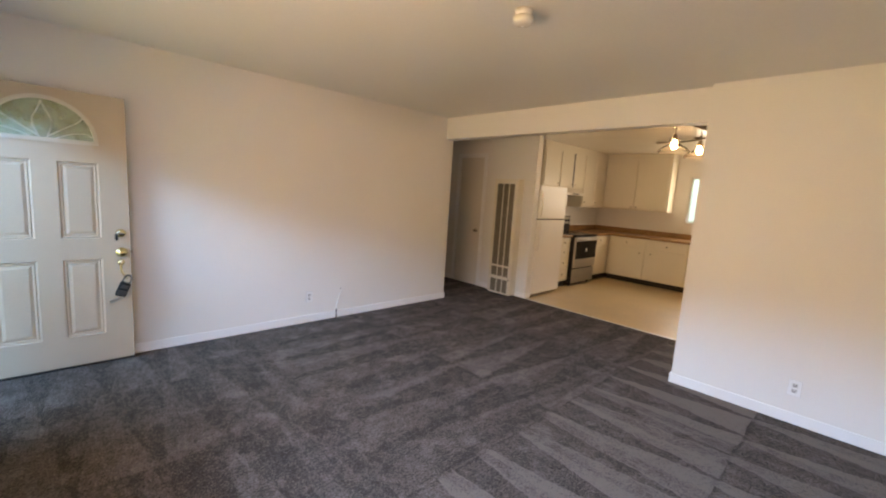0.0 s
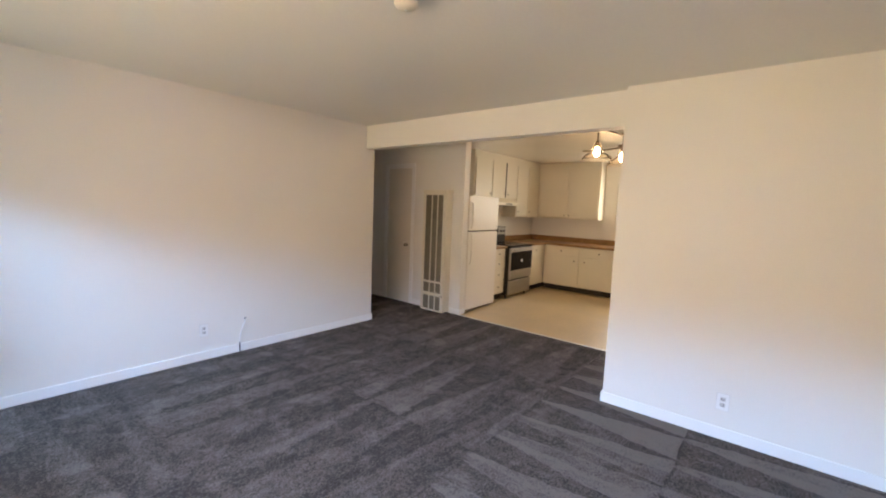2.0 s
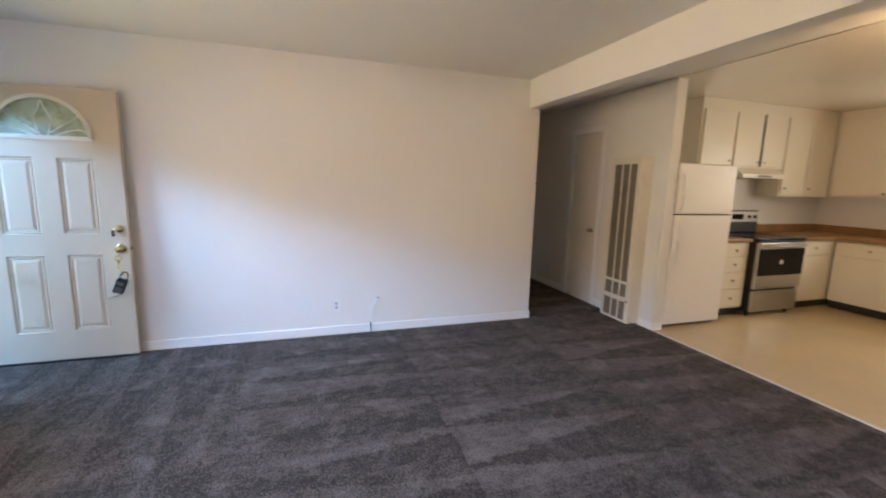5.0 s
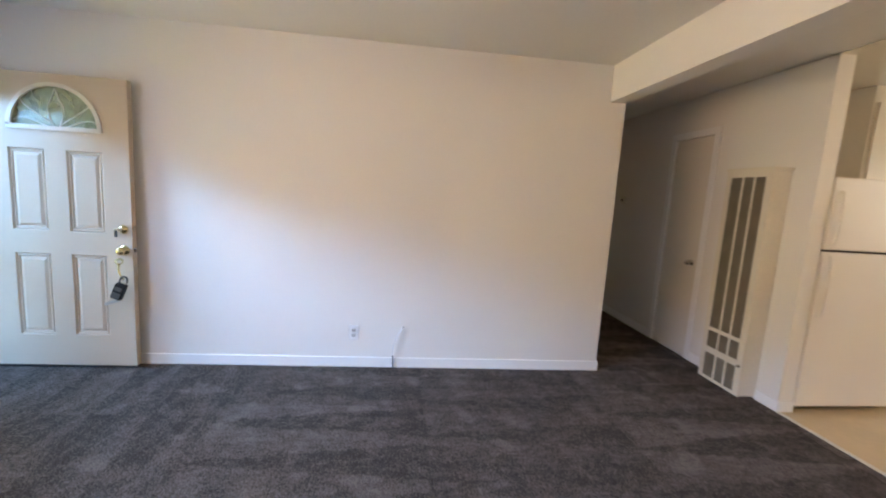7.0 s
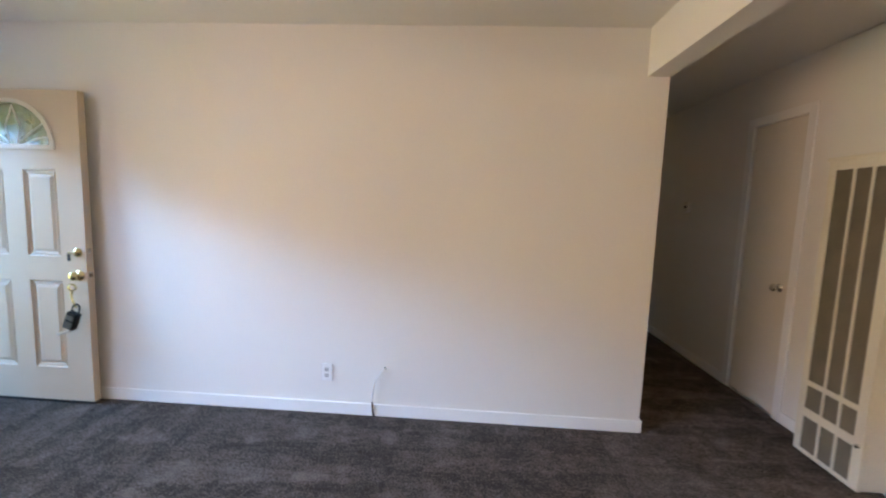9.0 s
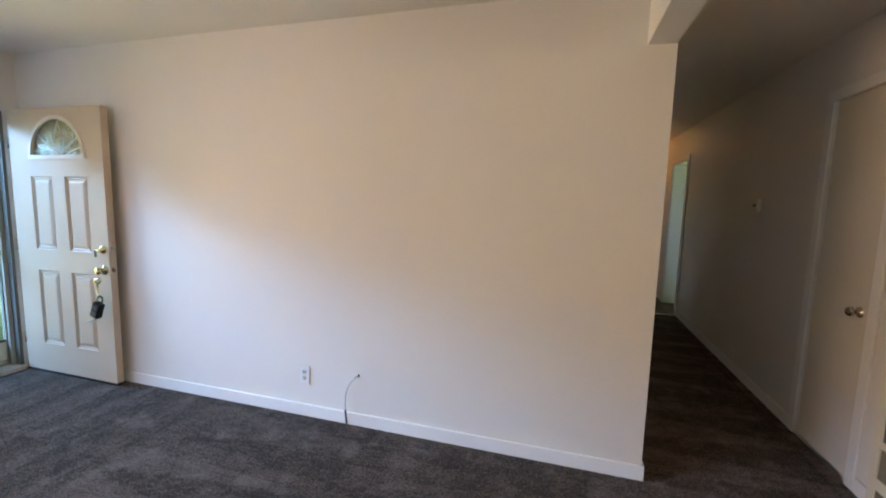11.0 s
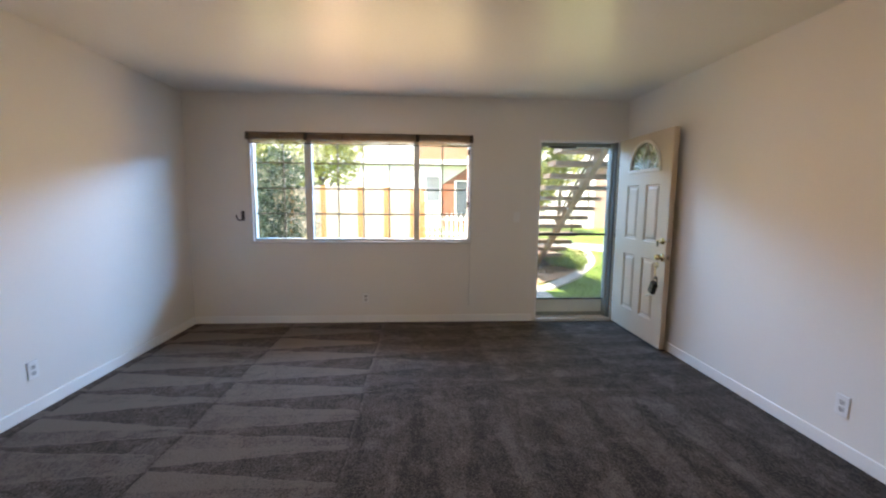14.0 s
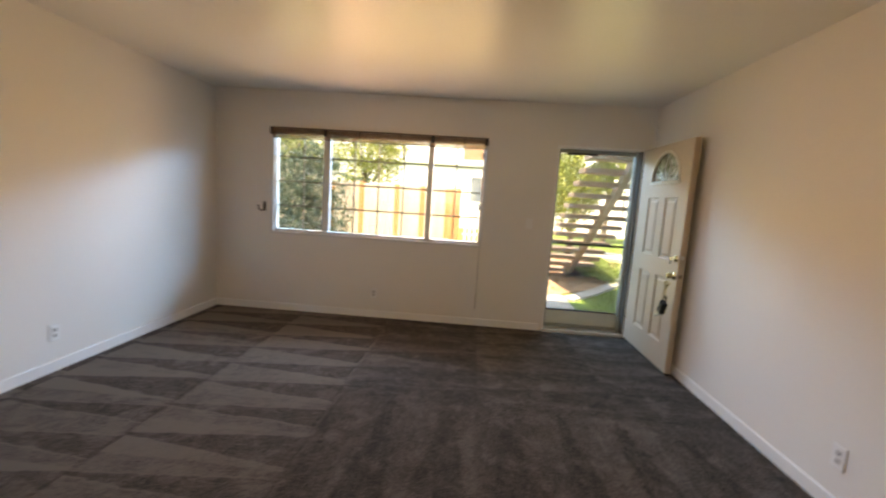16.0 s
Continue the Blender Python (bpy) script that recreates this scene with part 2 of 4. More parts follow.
COUNTER = wood_material("counter_laminate", (0.22, 0.115, 0.04), (0.33, 0.185, 0.075), (1, 1, 1), 0.35)
FRIDGE = surface("fridge_enamel", (0.82, 0.78, 0.73), 0.38, 0.03, 1, 180, 0.12, 0.001)
STEEL = surface("stainless", (0.52, 0.50, 0.47), 0.38, 0.10, 2, 90, 0.05, 0.001, metal=1.0, stretch=(1, 1, 20))
BLACKGLASS = surface("oven_glass", (0.008, 0.008, 0.009), 0.12, 0.2, 2, 40, 0, spec=0.12)
BLACK = surface("black_plastic", (0.02, 0.02, 0.022), 0.45, 0.25, 4, 80)
BLACKGLOSS = surface("black_enamel", (0.008, 0.008, 0.009), 0.5, 0.25, 5, 80, spec=0.2)
BRASS = surface("brass", (0.78, 0.55, 0.20), 0.22, 0.15, 8, 90, 0.05, 0.001, metal=1.0)
PALEBRASS = surface("pale_brass", (0.72, 0.60, 0.33), 0.2, 0.2, 12, 90, 0.05, 0.001, metal=1.0)
NICKEL = surface("nickel", (0.58, 0.54, 0.47), 0.22, 0.12, 8, 90, 0.05, 0.001, metal=1.0)
HEATER = surface("heater_enamel", (0.78, 0.73, 0.62), 0.36, 0.07, 1.8, 60, 0.06, 0.001)
GRILLE = surface("heater_grille", (0.19, 0.165, 0.125), 0.55, 0.2, 6, 90, 0.1, 0.001)
VINYLFRAME = surface("window_vinyl", (0.72, 0.71, 0.68), 0.35, 0.04, 3, 60, 0.04, 0.001)
ALUMINIUM = surface("storm_aluminium", (0.30, 0.33, 0.30), 0.55, 0.12, 2, 70, 0.08, 0.001, metal=0.05)
KICKPLATE = surface("kick_plate_enamel", (0.66, 0.70, 0.64), 0.5, 0.10, 3, 70, 0.08, 0.001)
# the hinge jamb's backlit shade is put into this darkened grey-green
JAMB = surface("shaded_jamb", (0.15, 0.16, 0.15), 0.5, 0.12, 2, 70, 0.08, 0.001)
BRIGHTMETAL = surface("threshold_metal", (0.72, 0.70, 0.65), 0.4, 0.2, 6, 60, 0.1, 0.001, metal=0.4)
MUNTIN = surface("grid_bar", (0.20, 0.19, 0.17), 0.4, 0.1, 4, 60)
BLIND = thin_plastic("blind_slat", (0.34, 0.21, 0.12), 0.4)
BLINDRAIL = surface("blind_rail", (0.20, 0.15, 0.11), 0.45, 0.2, 5, 60)
BLINDDARK = surface("blind_bracket", (0.05, 0.04, 0.035), 0.5, 0.2, 5, 60)
PLATE = surface("wall_plate", (0.83, 0.83, 0.82), 0.35, 0.04, 5, 80)
SOCKET = surface("socket_face", (0.62, 0.61, 0.59), 0.4, 0.05, 5, 80)
SLOT = surface("slot", (0.06, 0.055, 0.05), 0.6, 0.2, 9, 60)
CABLE = surface("cable_white", (0.78, 0.78, 0.78), 0.45, 0.05, 10, 80)
CABLEDARK = surface("cable_dark", (0.05, 0.05, 0.05), 0.5, 0.2, 10, 80)
DETECTOR = surface("detector_plastic", (0.72, 0.68, 0.60), 0.45, 0.06, 6, 70)
# haze paints in outdoor glare; fanlight tint the lawn's green, lamp tint the bulb's glow
GLASS = clear_glass("window_glass", (0.93, 0.95, 0.93), haze=0.10)
STORMGLASS = clear_glass("storm_glass", (0.93, 0.95, 0.93), haze=0.12)
FANGLASS = clear_glass("fanlight_glass", (0.90, 0.95, 0.88), ripple=0.9, haze=0.55, haze_tint=(0.66, 0.72, 0.48))
SHADEGLASS = clear_glass("lamp_glass", (0.995, 0.97, 0.93), ripple=0.1, haze=0.05, haze_tint=(0.92, 0.86, 0.74), ior=1.12)
BULB = glowing("bulb", (1.0, 0.66, 0.34), 10.0)
BRONZE = surface("dull_bronze", (0.16, 0.12, 0.08), 0.45, 0.2, 6, 60, 0.1, 0.001, metal=0.5)
GLOBE = glowing("hall_globe", (1.0, 0.42, 0.09), 0.75)
LAWN = surface("lawn", (0.12, 0.19, 0.026), 0.9, 0.45, 1.6, 55, 0.6, 0.02)
CONCRETE = surface("concrete", (0.42, 0.40, 0.36), 0.85, 0.18, 1.1, 40, 0.3, 0.004)
MULCH = surface("mulch", (0.42, 0.26, 0.15), 0.9, 0.5, 4, 60, 0.7, 0.02)
CHIP = leaf_material("wood_chip", (0.30, 0.17, 0.08), (0.52, 0.35, 0.20), (0.6, 0.5, 0.36))
FENCEWOOD = wood_material("fence_wood", (0.46, 0.38, 0.29), (0.62, 0.55, 0.46), (9, 9, 0.6), 0.8, 0.3)
FENCEORANGE = wood_material("fence_orange_wood", (0.34, 0.15, 0.05), (0.48, 0.24, 0.09), (9, 9, 0.6), 0.8)
STAIRWOOD = wood_material("stair_wood", (0.22, 0.155, 0.115), (0.37, 0.28, 0.21), (3, 0.6, 3), 0.75, 0.3)
BARK = wood_material("bark", (0.07, 0.05, 0.035), (0.18, 0.13, 0.09), (6, 6, 1), 0.9)
STUCCOWHITE = surface("white_stucco", (0.82, 0.79, 0.74), 0.9, 0.08, 0.6, 30, 0.35, 0.01)
STUCCOPINK = surface("pink_stucco", (0.42, 0.27, 0.21), 0.9, 0.15, 1, 30, 0.4, 0.006)
STUCCOPEACH = surface("peach_stucco", (0.33, 0.19, 0.11), 0.9, 0.10, 0.6, 30, 0.35, 0.01)
STUCCORED = surface("red_stucco", (0.30, 0.11, 0.06), 0.9, 0.12, 0.6, 30, 0.35, 0.01)
ROOFRED = surface("roof_tile", (0.28, 0.10, 0.05), 0.85, 0.25, 1.5, 14, 0.5, 0.03)
FARGLASS = surface("far_window_glass", (0.10, 0.12, 0.14), 0.12, 0.2, 1, 20, 0)
PICKET = surface("picket_paint", (0.76, 0.74, 0.70), 0.6, 0.08, 3, 50, 0.1, 0.002)
LEAFDARK = leaf_material("hedge_leaf", (0.025, 0.055, 0.026), (0.055, 0.095, 0.045), (0.42, 0.36, 0.26))
LEAFBRIGHT = leaf_material("tree_leaf", (0.16, 0.20, 0.03), (0.30, 0.33, 0.06), (0.42, 0.42, 0.12))
LEAFBUSH = leaf_material("bush_leaf", (0.13, 0.20, 0.04), (0.24, 0.32, 0.08), (0.36, 0.40, 0.16))
LEAFPURPLE = leaf_material("purple_leaf", (0.05, 0.02, 0.025), (0.11, 0.045, 0.05), (0.20, 0.10, 0.10))


# ---- mesh helpers ----
def add_box(bm, x0, x1, y0, y1, z0, z1):
    vs = [bm.verts.new((x, y, z)) for x in (x0, x1) for y in (y0, y1) for z in (z0, z1)]
    for q in ((0, 1, 3, 2), (4, 6, 7, 5), (0, 4, 5, 1), (2, 3, 7, 6), (0, 2, 6, 4), (1, 5, 7, 3)):
        bm.faces.new([vs[i] for i in q])


def boxes(*spans, bevel=0.0, segments=2):
    bm = bmesh.new()
    for s in spans:
        add_box(bm, *s)
    bmesh.ops.recalc_face_normals(bm, faces=bm.faces)
    if bevel:
        bmesh.ops.bevel(bm, geom=bm.edges[:], offset=bevel, segments=segments, affect="EDGES", profile=0.6)
    return bm


def lathe(profile, steps=28, m=None):
    """A turned shape about z from (radius, z) pairs; m places it."""
    bm = bmesh.new()
    rings = []
    for r, z in profile:
        if r < 1e-6:
            rings.append([bm.verts.new((0, 0, z))])
        else:
            rings.append([bm.verts.new((r * math.cos(2 * math.pi * i / steps), r * math.sin(2 * math.pi * i / steps), z)) for i in range(steps)])
    for a, b in zip(rings, rings[1:]):
        for i in range(steps):
            j = (i + 1) % steps
            if len(a) == 1 and len(b) > 1:
                bm.faces.new((a[0], b[j], b[i]))
            elif len(b) == 1 and len(a) > 1:
                bm.faces.new((a[i], a[j], b[0]))
            elif len(a) > 1:
                bm.faces.new((a[i], a[j], b[j], b[i]))
    bmesh.ops.recalc_face_normals(bm, faces=bm.faces)
    for f in bm.faces:
        f.smooth = True
    if m is not None:
        bm.transform(m)
    return bm


def tube(points, radius, steps=10, taper=None):
    """A round bar along points, with its ends closed."""
    bm = bmesh.new()
    pts = [Vector(p) for p in points]
    rings = []
    for i, p in enumerate(pts):
        d = (pts[min(i + 1, len(pts) - 1)] - pts[max(i - 1, 0)]).normalized()
        side = d.cross(Vector((0, 0, 1)))
        side = Vector((1, 0, 0)) if side.length < 1e-4 else side.normalized()
        up = side.cross(d)
        r = radius if taper is None else radius + (taper - radius) * i / (len(pts) - 1)
        rings.append([bm.verts.new(p + r * (math.cos(2 * math.pi * k / steps) * side + math.sin(2 * math.pi * k / steps) * up)) for k in range(steps)])
    for a, b in zip(rings, rings[1:]):
        for k in range(steps):
            bm.faces.new((a[k], a[(k + 1) % steps], b[(k + 1) % steps], b[k])).smooth = True
    bm.faces.new(rings[0][::-1])
    bm.faces.new(rings[-1])
    bmesh.ops.recalc_face_normals(bm, faces=bm.faces)
    return bm


def smooth_line(points, n=8):
    """Points on a Catmull-Rom curve through the given ones."""
    pts = [Vector(p) for p in points]
    pts = [2 * pts[0] - pts[1]] + pts + [2 * pts[-1] - pts[-2]]
    out = []
    for a, b, c, d in zip(pts, pts[1:], pts[2:], pts[3:]):
        for k in range(n):
            u = k / n
            out.append(0.5 * ((2 * b) + (c - a) * u + (2 * a - 5 * b + 4 * c - d) * u * u + (3 * b - a - 3 * c + d) * u ** 3))
    return out + [pts[-2]]


def prism(bm, pts, y0, y1):
    """A closed block from a polygon in x and z, between two depths."""
    a = [bm.verts.new((x, y0, z)) for x, z in pts]
    b = [bm.verts.new((x, y1, z)) for x, z in pts]
    bm.faces.new(a)
    bm.faces.new(b[::-1])
    for i in range(len(pts)):
        j = (i + 1) % len(pts)
        bm.faces.new((a[j], a[i], b[i], b[j]))


def ribbon(points, width, z0, z1):
    """A flat strip of some thickness along points in plan."""
    bm = bmesh.new()
    pts = [Vector((*p[:2], 0)) for p in points]
    rows = []
    for i, p in enumerate(pts):
        d = (pts[min(i + 1, len(pts) - 1)] - pts[max(i - 1, 0)]).normalized()
        n = Vector((-d.y, d.x, 0)) * width / 2
        rows.append([bm.verts.new((q.x, q.y, z)) for q, z in ((p + n, z1), (p - n, z1), (p - n, z0), (p + n, z0))])
    for a, b in zip(rows, rows[1:]):
        for k in range(4):
            bm.faces.new((a[k], a[(k + 1) % 4], b[(k + 1) % 4], b[k]))
    bm.faces.new(rows[0])
    bm.faces.new(rows[-1][::-1])
    bmesh.ops.recalc_face_normals(bm, faces=bm.faces)
    return bm


def mesh_of(name, bm, material):
    me = bpy.data.meshes.new(name)
    bm.to_mesh(me)
    bm.free()
    me.materials.append(material)
    return me


def part(name, bm, material, parent, label=""):
    ob = new(name, mesh_of(name, bm, material))
    ob.parent = parent
    return tagged(ob, label) if label else ob


def thing(name, m, label, category, group="", kind=""):
    ob = new(name)
    ob.empty_display_size = 0.1
    ob.matrix_world = m
    return tagged(ob, label, category, group, kind)


def single(name, bm, material, label, category, group="", kind=""):
    return tagged(new(name, mesh_of(name, bm, material)), label, category, group, kind)


def structure(name, bm, material, label, category="structure"):
    return single(name, bm, material, label, category, "", "structure")


# ---- the plan ----
WEST, SOUTH, NORTH, TOP = -0.487, -0.69, 4.11, 2.487
EAST = 3.925        # face of the wall beside the kitchen opening
HEAD0, HEAD1 = 4.01, 4.14
HALL = 5.2          # face of the hall's east wall
KN, KE = 4.2, 8.75  # kitchen's north and east walls
WOUT = WEST - 0.16
GROUND = -0.14
WY0, WY1, WZ0, WZ1 = -0.04, 2.37, 0.905, 2.06   # window
DY0, DY1, DZ1 = 3.115, 4.01, 2.06               # entrance

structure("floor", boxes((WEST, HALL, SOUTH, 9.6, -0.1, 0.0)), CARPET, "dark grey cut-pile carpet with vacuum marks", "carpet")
structure("floor_kitchen", boxes((HALL, KE + 0.15, SOUTH, KN, -0.1, -0.004)), VINYL, "yellowish sheet vinyl kitchen floor", "floor")
structure("floor_edge", boxes((HALL - 0.012, HALL + 0.02, 1.0, 3.44, -0.02, 0.004), bevel=0.003), BRIGHTMETAL, "thin metal strip where carpet meets vinyl", "trim")
structure("ceiling", boxes((WOUT, KE + 0.15, SOUTH - 0.15, 9.75, TOP, TOP + 0.14)), CEILING, "white semi-gloss painted ceiling", "ceiling")
structure("wall_west", boxes((WOUT, WEST, SOUTH - 0.15, WY0, -0.3, TOP), (WOUT, WEST, WY0, WY1, -0.3, WZ0), (WOUT, WEST, WY0, WY1, WZ1, TOP),
                             (WOUT, WEST, WY1, DY0, -0.3, TOP), (WOUT, WEST, DY0, DY1, DZ1, TOP), (WOUT, WEST, DY1, NORTH + 0.14, -0.3, TOP),
                             (WOUT, WEST, DY0, DY1, -0.3, -0.02)), WALL, "white painted wall with window and entrance", "wall")
structure("wall_north", boxes((WEST, HEAD1, NORTH, NORTH + 0.14, -0.1, TOP)), WALL, "white painted living room wall", "wall")
structure("wall_south", boxes((WEST, KE + 0.15, SOUTH - 0.15, SOUTH, -0.1, TOP)), WALL, "white painted living room wall", "wall")
structure("wall_east", boxes((EAST, HEAD1, SOUTH, 1.01, -0.1, TOP)), WALL, "white painted wall beside the kitchen opening", "wall")
structure("header_beam", boxes((HEAD0, HEAD1, 1.01, NORTH, 2.212, TOP)), WALL, "white painted header over the wide opening", "beam")
structure("wall_hall_west", boxes((HEAD1 - 0.12, HEAD1, NORTH + 0.14, 9.6, -0.1, TOP)), WALL, "white painted hall wall", "wall")
structure("wall_hall_end", boxes((HEAD1 - 0.12, 6.6, 9.6, 9.75, -0.1, TOP)), WALL, "white painted end wall of the hall", "wall")
structure("wall_hall_east", boxes((HALL, HALL + 0.12, 3.44, 4.43, -0.1, TOP), (HALL, HALL + 0.12, 4.43, 4.95, 2.1, TOP), (HALL, HALL + 0.12, 4.95, 8.0, -0.1, TOP),
                                  (HALL, HALL + 0.12, 8.0, 8.75, 2.06, TOP), (HALL, HALL + 0.12, 8.75, 9.6, -0.1, TOP), (HALL + 0.08, HALL + 0.12, 4.43, 4.95, -0.1, 2.1)),
          WALL, "white painted hall wall with a closet", "wall")
structure("wall_side_room", boxes((HALL + 0.12, 6.6, 7.6, 7.72, -0.1, TOP), (6.5, 6.6, 7.72, 8.0, -0.1, TOP), (6.5, 6.6, 9.2, 9.6, -0.1, TOP), (6.5, 6.6, 8.0, 9.2, -0.1, 0.9), (6.5, 6.6, 8.0, 9.2, 2.0, TOP)), WALL, "white painted side room wall", "wall")
structure("floor_side_room", boxes((HALL, 6.6, 7.6, 9.6, -0.1, -0.003)), CARPET, "dark grey carpet of the side room", "carpet")
structure("wall_kitchen_north", boxes((HALL + 0.12, KE + 0.15, KN, KN + 0.14, -0.1, TOP)), WALL, "white painted kitchen wall", "wall")
KW0, KW1, KZ0, KZ1 = 1.35, 2.45, 1.21, 2.08
structure("wall_kitchen_east", boxes((KE, KE + 0.15, KW1, KN, -0.1, TOP), (KE, KE + 0.15, SOUTH, KW0, -0.1, TOP),
                                     (KE, KE + 0.15, KW0, KW1, -0.1, KZ0), (KE, KE + 0.15, KW0, KW1, KZ1, TOP)), WALL, "white painted kitchen wall with a window", "wall")


def skirting(name, *spans):
    structure(name, boxes(*spans, bevel=0.004), TRIM, "white painted baseboard", "baseboard")


BH, BT = 0.082, 0.013
skirting("baseboard_north", (WEST + BT, HEAD1 + BT, NORTH - BT, NORTH - 0.0005, 0, BH), (HEAD1 + 0.0005, HEAD1 + BT, NORTH, 9.58, 0, BH))
skirting("baseboard_west", (WEST + 0.0005, WEST + BT, SOUTH + BT, DY0 - 0.03, 0, BH))
skirting("baseboard_south", (WEST + BT, EAST - BT, SOUTH + 0.0005, SOUTH + BT, 0, BH))
skirting("baseboard_east", (EAST - BT, EAST - 0.0005, SOUTH + BT, 1.01 + BT, 0, BH), (EAST, HEAD1, 1.0105, 1.01 + BT, 0, BH))
skirting("baseboard_hall", (HALL - BT, HALL - 0.0005, 3.44 - BT, 3.62, 0, BH), (HALL, HALL + 0.12, 3.44 - BT, 3.4395, 0, BH),
         (HALL - BT, HALL - 0.0005, 4.06, 4.36, 0, BH), (HALL - BT, HALL - 0.0005, 5.02, 7.93, 0, BH))


# ---- window ----
def slider_window(name, x, y0, y1, z0, z1, posts, verticals, rows, label):
    """A white vinyl slider with grids, in a wall that runs along y."""
    w = thing(name, pose(x, (y0 + y1) / 2, z0), label, "window", "", "structure")
    a, b, h = y0 - (y0 + y1) / 2, y1 - (y0 + y1) / 2, z1 - z0
    c = (y0 + y1) / 2
    fr = 0.045
    part("window_frame", boxes((-0.10, -0.02, a, a + fr, 0, h), (-0.10, -0.02, b - fr, b, 0, h), (-0.10, -0.02, a + fr, b - fr, 0, fr), (-0.10, -0.02, a + fr, b - fr, h - fr, h), bevel=0.004), VINYLFRAME, w)
    part("casing", boxes((-0.02, 0.012, a - 0.002, a + 0.028, -0.002, h), (-0.02, 0.012, b - 0.028, b + 0.002, -0.002, h), bevel=0.003), VINYLFRAME, w)
    part("window_sill", boxes((-0.02, 0.018, a - 0.004, b + 0.004, -0.012, 0.016), bevel=0.004), VINYLFRAME, w)
    for p, wide in posts:
        part("mullion", boxes((-0.085, -0.012, p - c - wide / 2, p - c + wide / 2, fr, h - fr), bevel=0.004), VINYLFRAME, w)
    for v in verticals:
        part("muntin", boxes((-0.062, -0.050, v - c - 0.0075, v - c + 0.0075, fr, h - fr)), MUNTIN, w)
    for r in rows:
        part("muntin", boxes((-0.0615, -0.0505, a + fr, b - fr, r - z0 - 0.0075, r - z0 + 0.0075)), MUNTIN, w)
    edges = [a + fr] + [p - c for p, _ in posts] + [b - fr]
    for e0, e1 in zip(edges, edges[1:]):
        pane = part("pane", boxes((-0.058, -0.054, e0 + 0.002, e1 - 0.002, fr, h - fr)), GLASS, w)
        pane.visible_shadow = False
    return w


living_window = slider_window("window_1", WEST, WY0, WY1, WZ0, WZ1, [(0.585, 0.075), (1.755, 0.06)], [0.31, 0.895, 1.17, 1.455, 2.04], [1.22, 1.495, 1.77],
                              "white vinyl sliding window with thin grids")
part("latch", boxes((-0.012, 0.012, 2.31 - 1.165, 2.335 - 1.165, 0.40, 0.46), bevel=0.004), BLACK, living_window, "small black latch")
part("latch", boxes((-0.012, 0.010, 2.315 - 1.165, 2.335 - 1.165, 0.97, 1.03), bevel=0.004), BLACK, living_window, "small black latch")
kitchen_window = slider_window("window_2", KE, KW0, KW1, KZ0, KZ1, [(1.9, 0.05)], [], [], "white kitchen window above the counter")
kitchen_window.matrix_world = pose(KE, (KW0 + KW1) / 2, KZ0, 0, 0, 180)

blind = thing("window_blind", pose(WEST, 1.165, 2.03), "raised brown mini blind gathered under its head rail", "blind")
part("head_rail", boxes((0.004, 0.045, -1.2, 1.2, 0.040, 0.053), bevel=0.003), BLINDRAIL, blind, "brown head rail")
for k in range(10):
    part("slat", boxes((0.010, 0.036, -1.185, 1.185, -0.050 + k * 0.0088, -0.0462 + k * 0.0088)), BLIND, blind)
part("bottom_rail", tube([(0.022, -1.185 + 0.1185 * k, -0.057 - 0.006 * abs(math.sin(0.47 * k))) for k in range(21)], 0.007, 6), BLINDRAIL, blind, "dark sagging bottom rail")
for y in (-1.192, -0.59, 0.6, 1.185):
    part("bracket", boxes((0.002, 0.046, y - 0.018, y + 0.018, -0.026, 0.050), bevel=0.004), BLINDDARK, blind, "dark bracket")
for y in (-0.88, -0.2, 0.25, 0.95):
    part("ladder_cord", tube([(0.038, y, 0.038), (0.039, y, -0.056)], 0.0035, 6), BLINDDARK, blind)
part("cord", tube([(0.045, 1.19, -0.05), (0.03, 1.188, -0.6), (0.016, 1.19, -1.08), (0.016, 1.187, -1.84)], 0.0038, 6), SOCKET, blind, "thin pale pull cord")
hook = thing("wall_hook", pose(WEST, -0.125, 1.19), "small grey metal hook beside the window", "hook")
part("plate", boxes((0, 0.006, -0.012, 0.022, -0.045, 0.06), bevel=0.002), SLOT, hook)
part("bend", tube(smooth_line([(0.006, 0.006, 0.055), (0.016, 0.006, -0.01), (0.034, -0.008, -0.042), (0.056, -0.032, -0.026), (0.058, -0.042, 0.020)], 5), 0.0075, 8), SLOT, hook)


# ---- entrance ----
jamb = thing("door_frame", pose(WEST, DY0, 0), "grey-white painted entrance frame", "door frame", "", "structure")
JW = DY1 - DY0
part("jamb", boxes((-0.16, 0.0, 0.0, 0.022, 0, DZ1 - 0.022), bevel=0.002), TRIM, jamb)
part("jamb", boxes((-0.16, 0.0, JW - 0.022, JW, 0, DZ1 - 0.022), bevel=0.002), JAMB, jamb, "dull grey-green hinge jamb, darkened for its backlit shade")
part("head", boxes((-0.16, 0.0, 0.0, JW, DZ1 - 0.022, DZ1), bevel=0.002), TRIM, jamb)
part("stop", boxes((-0.075, -0.05, JW - 0.05, JW - 0.022, 0, DZ1 - 0.022), bevel=0.002), ALUMINIUM, jamb, "grey weather strip")
part("threshold", boxes((-0.17, 0.03, 0.0, JW, -0.02, 0.034), bevel=0.008), BRIGHTMETAL, jamb, "worn bright metal threshold")

storm = thing("storm_door", pose(WEST - 0.115, DY0 + 0.022, 0.022), "closed grey aluminium storm door with glass panes", "door")
SW, SH = JW - 0.044, DZ1 - 0.046
part("stile", boxes((-0.018, 0.018, 0, 0.032, 0, SH), bevel=0.003), ALUMINIUM, storm)
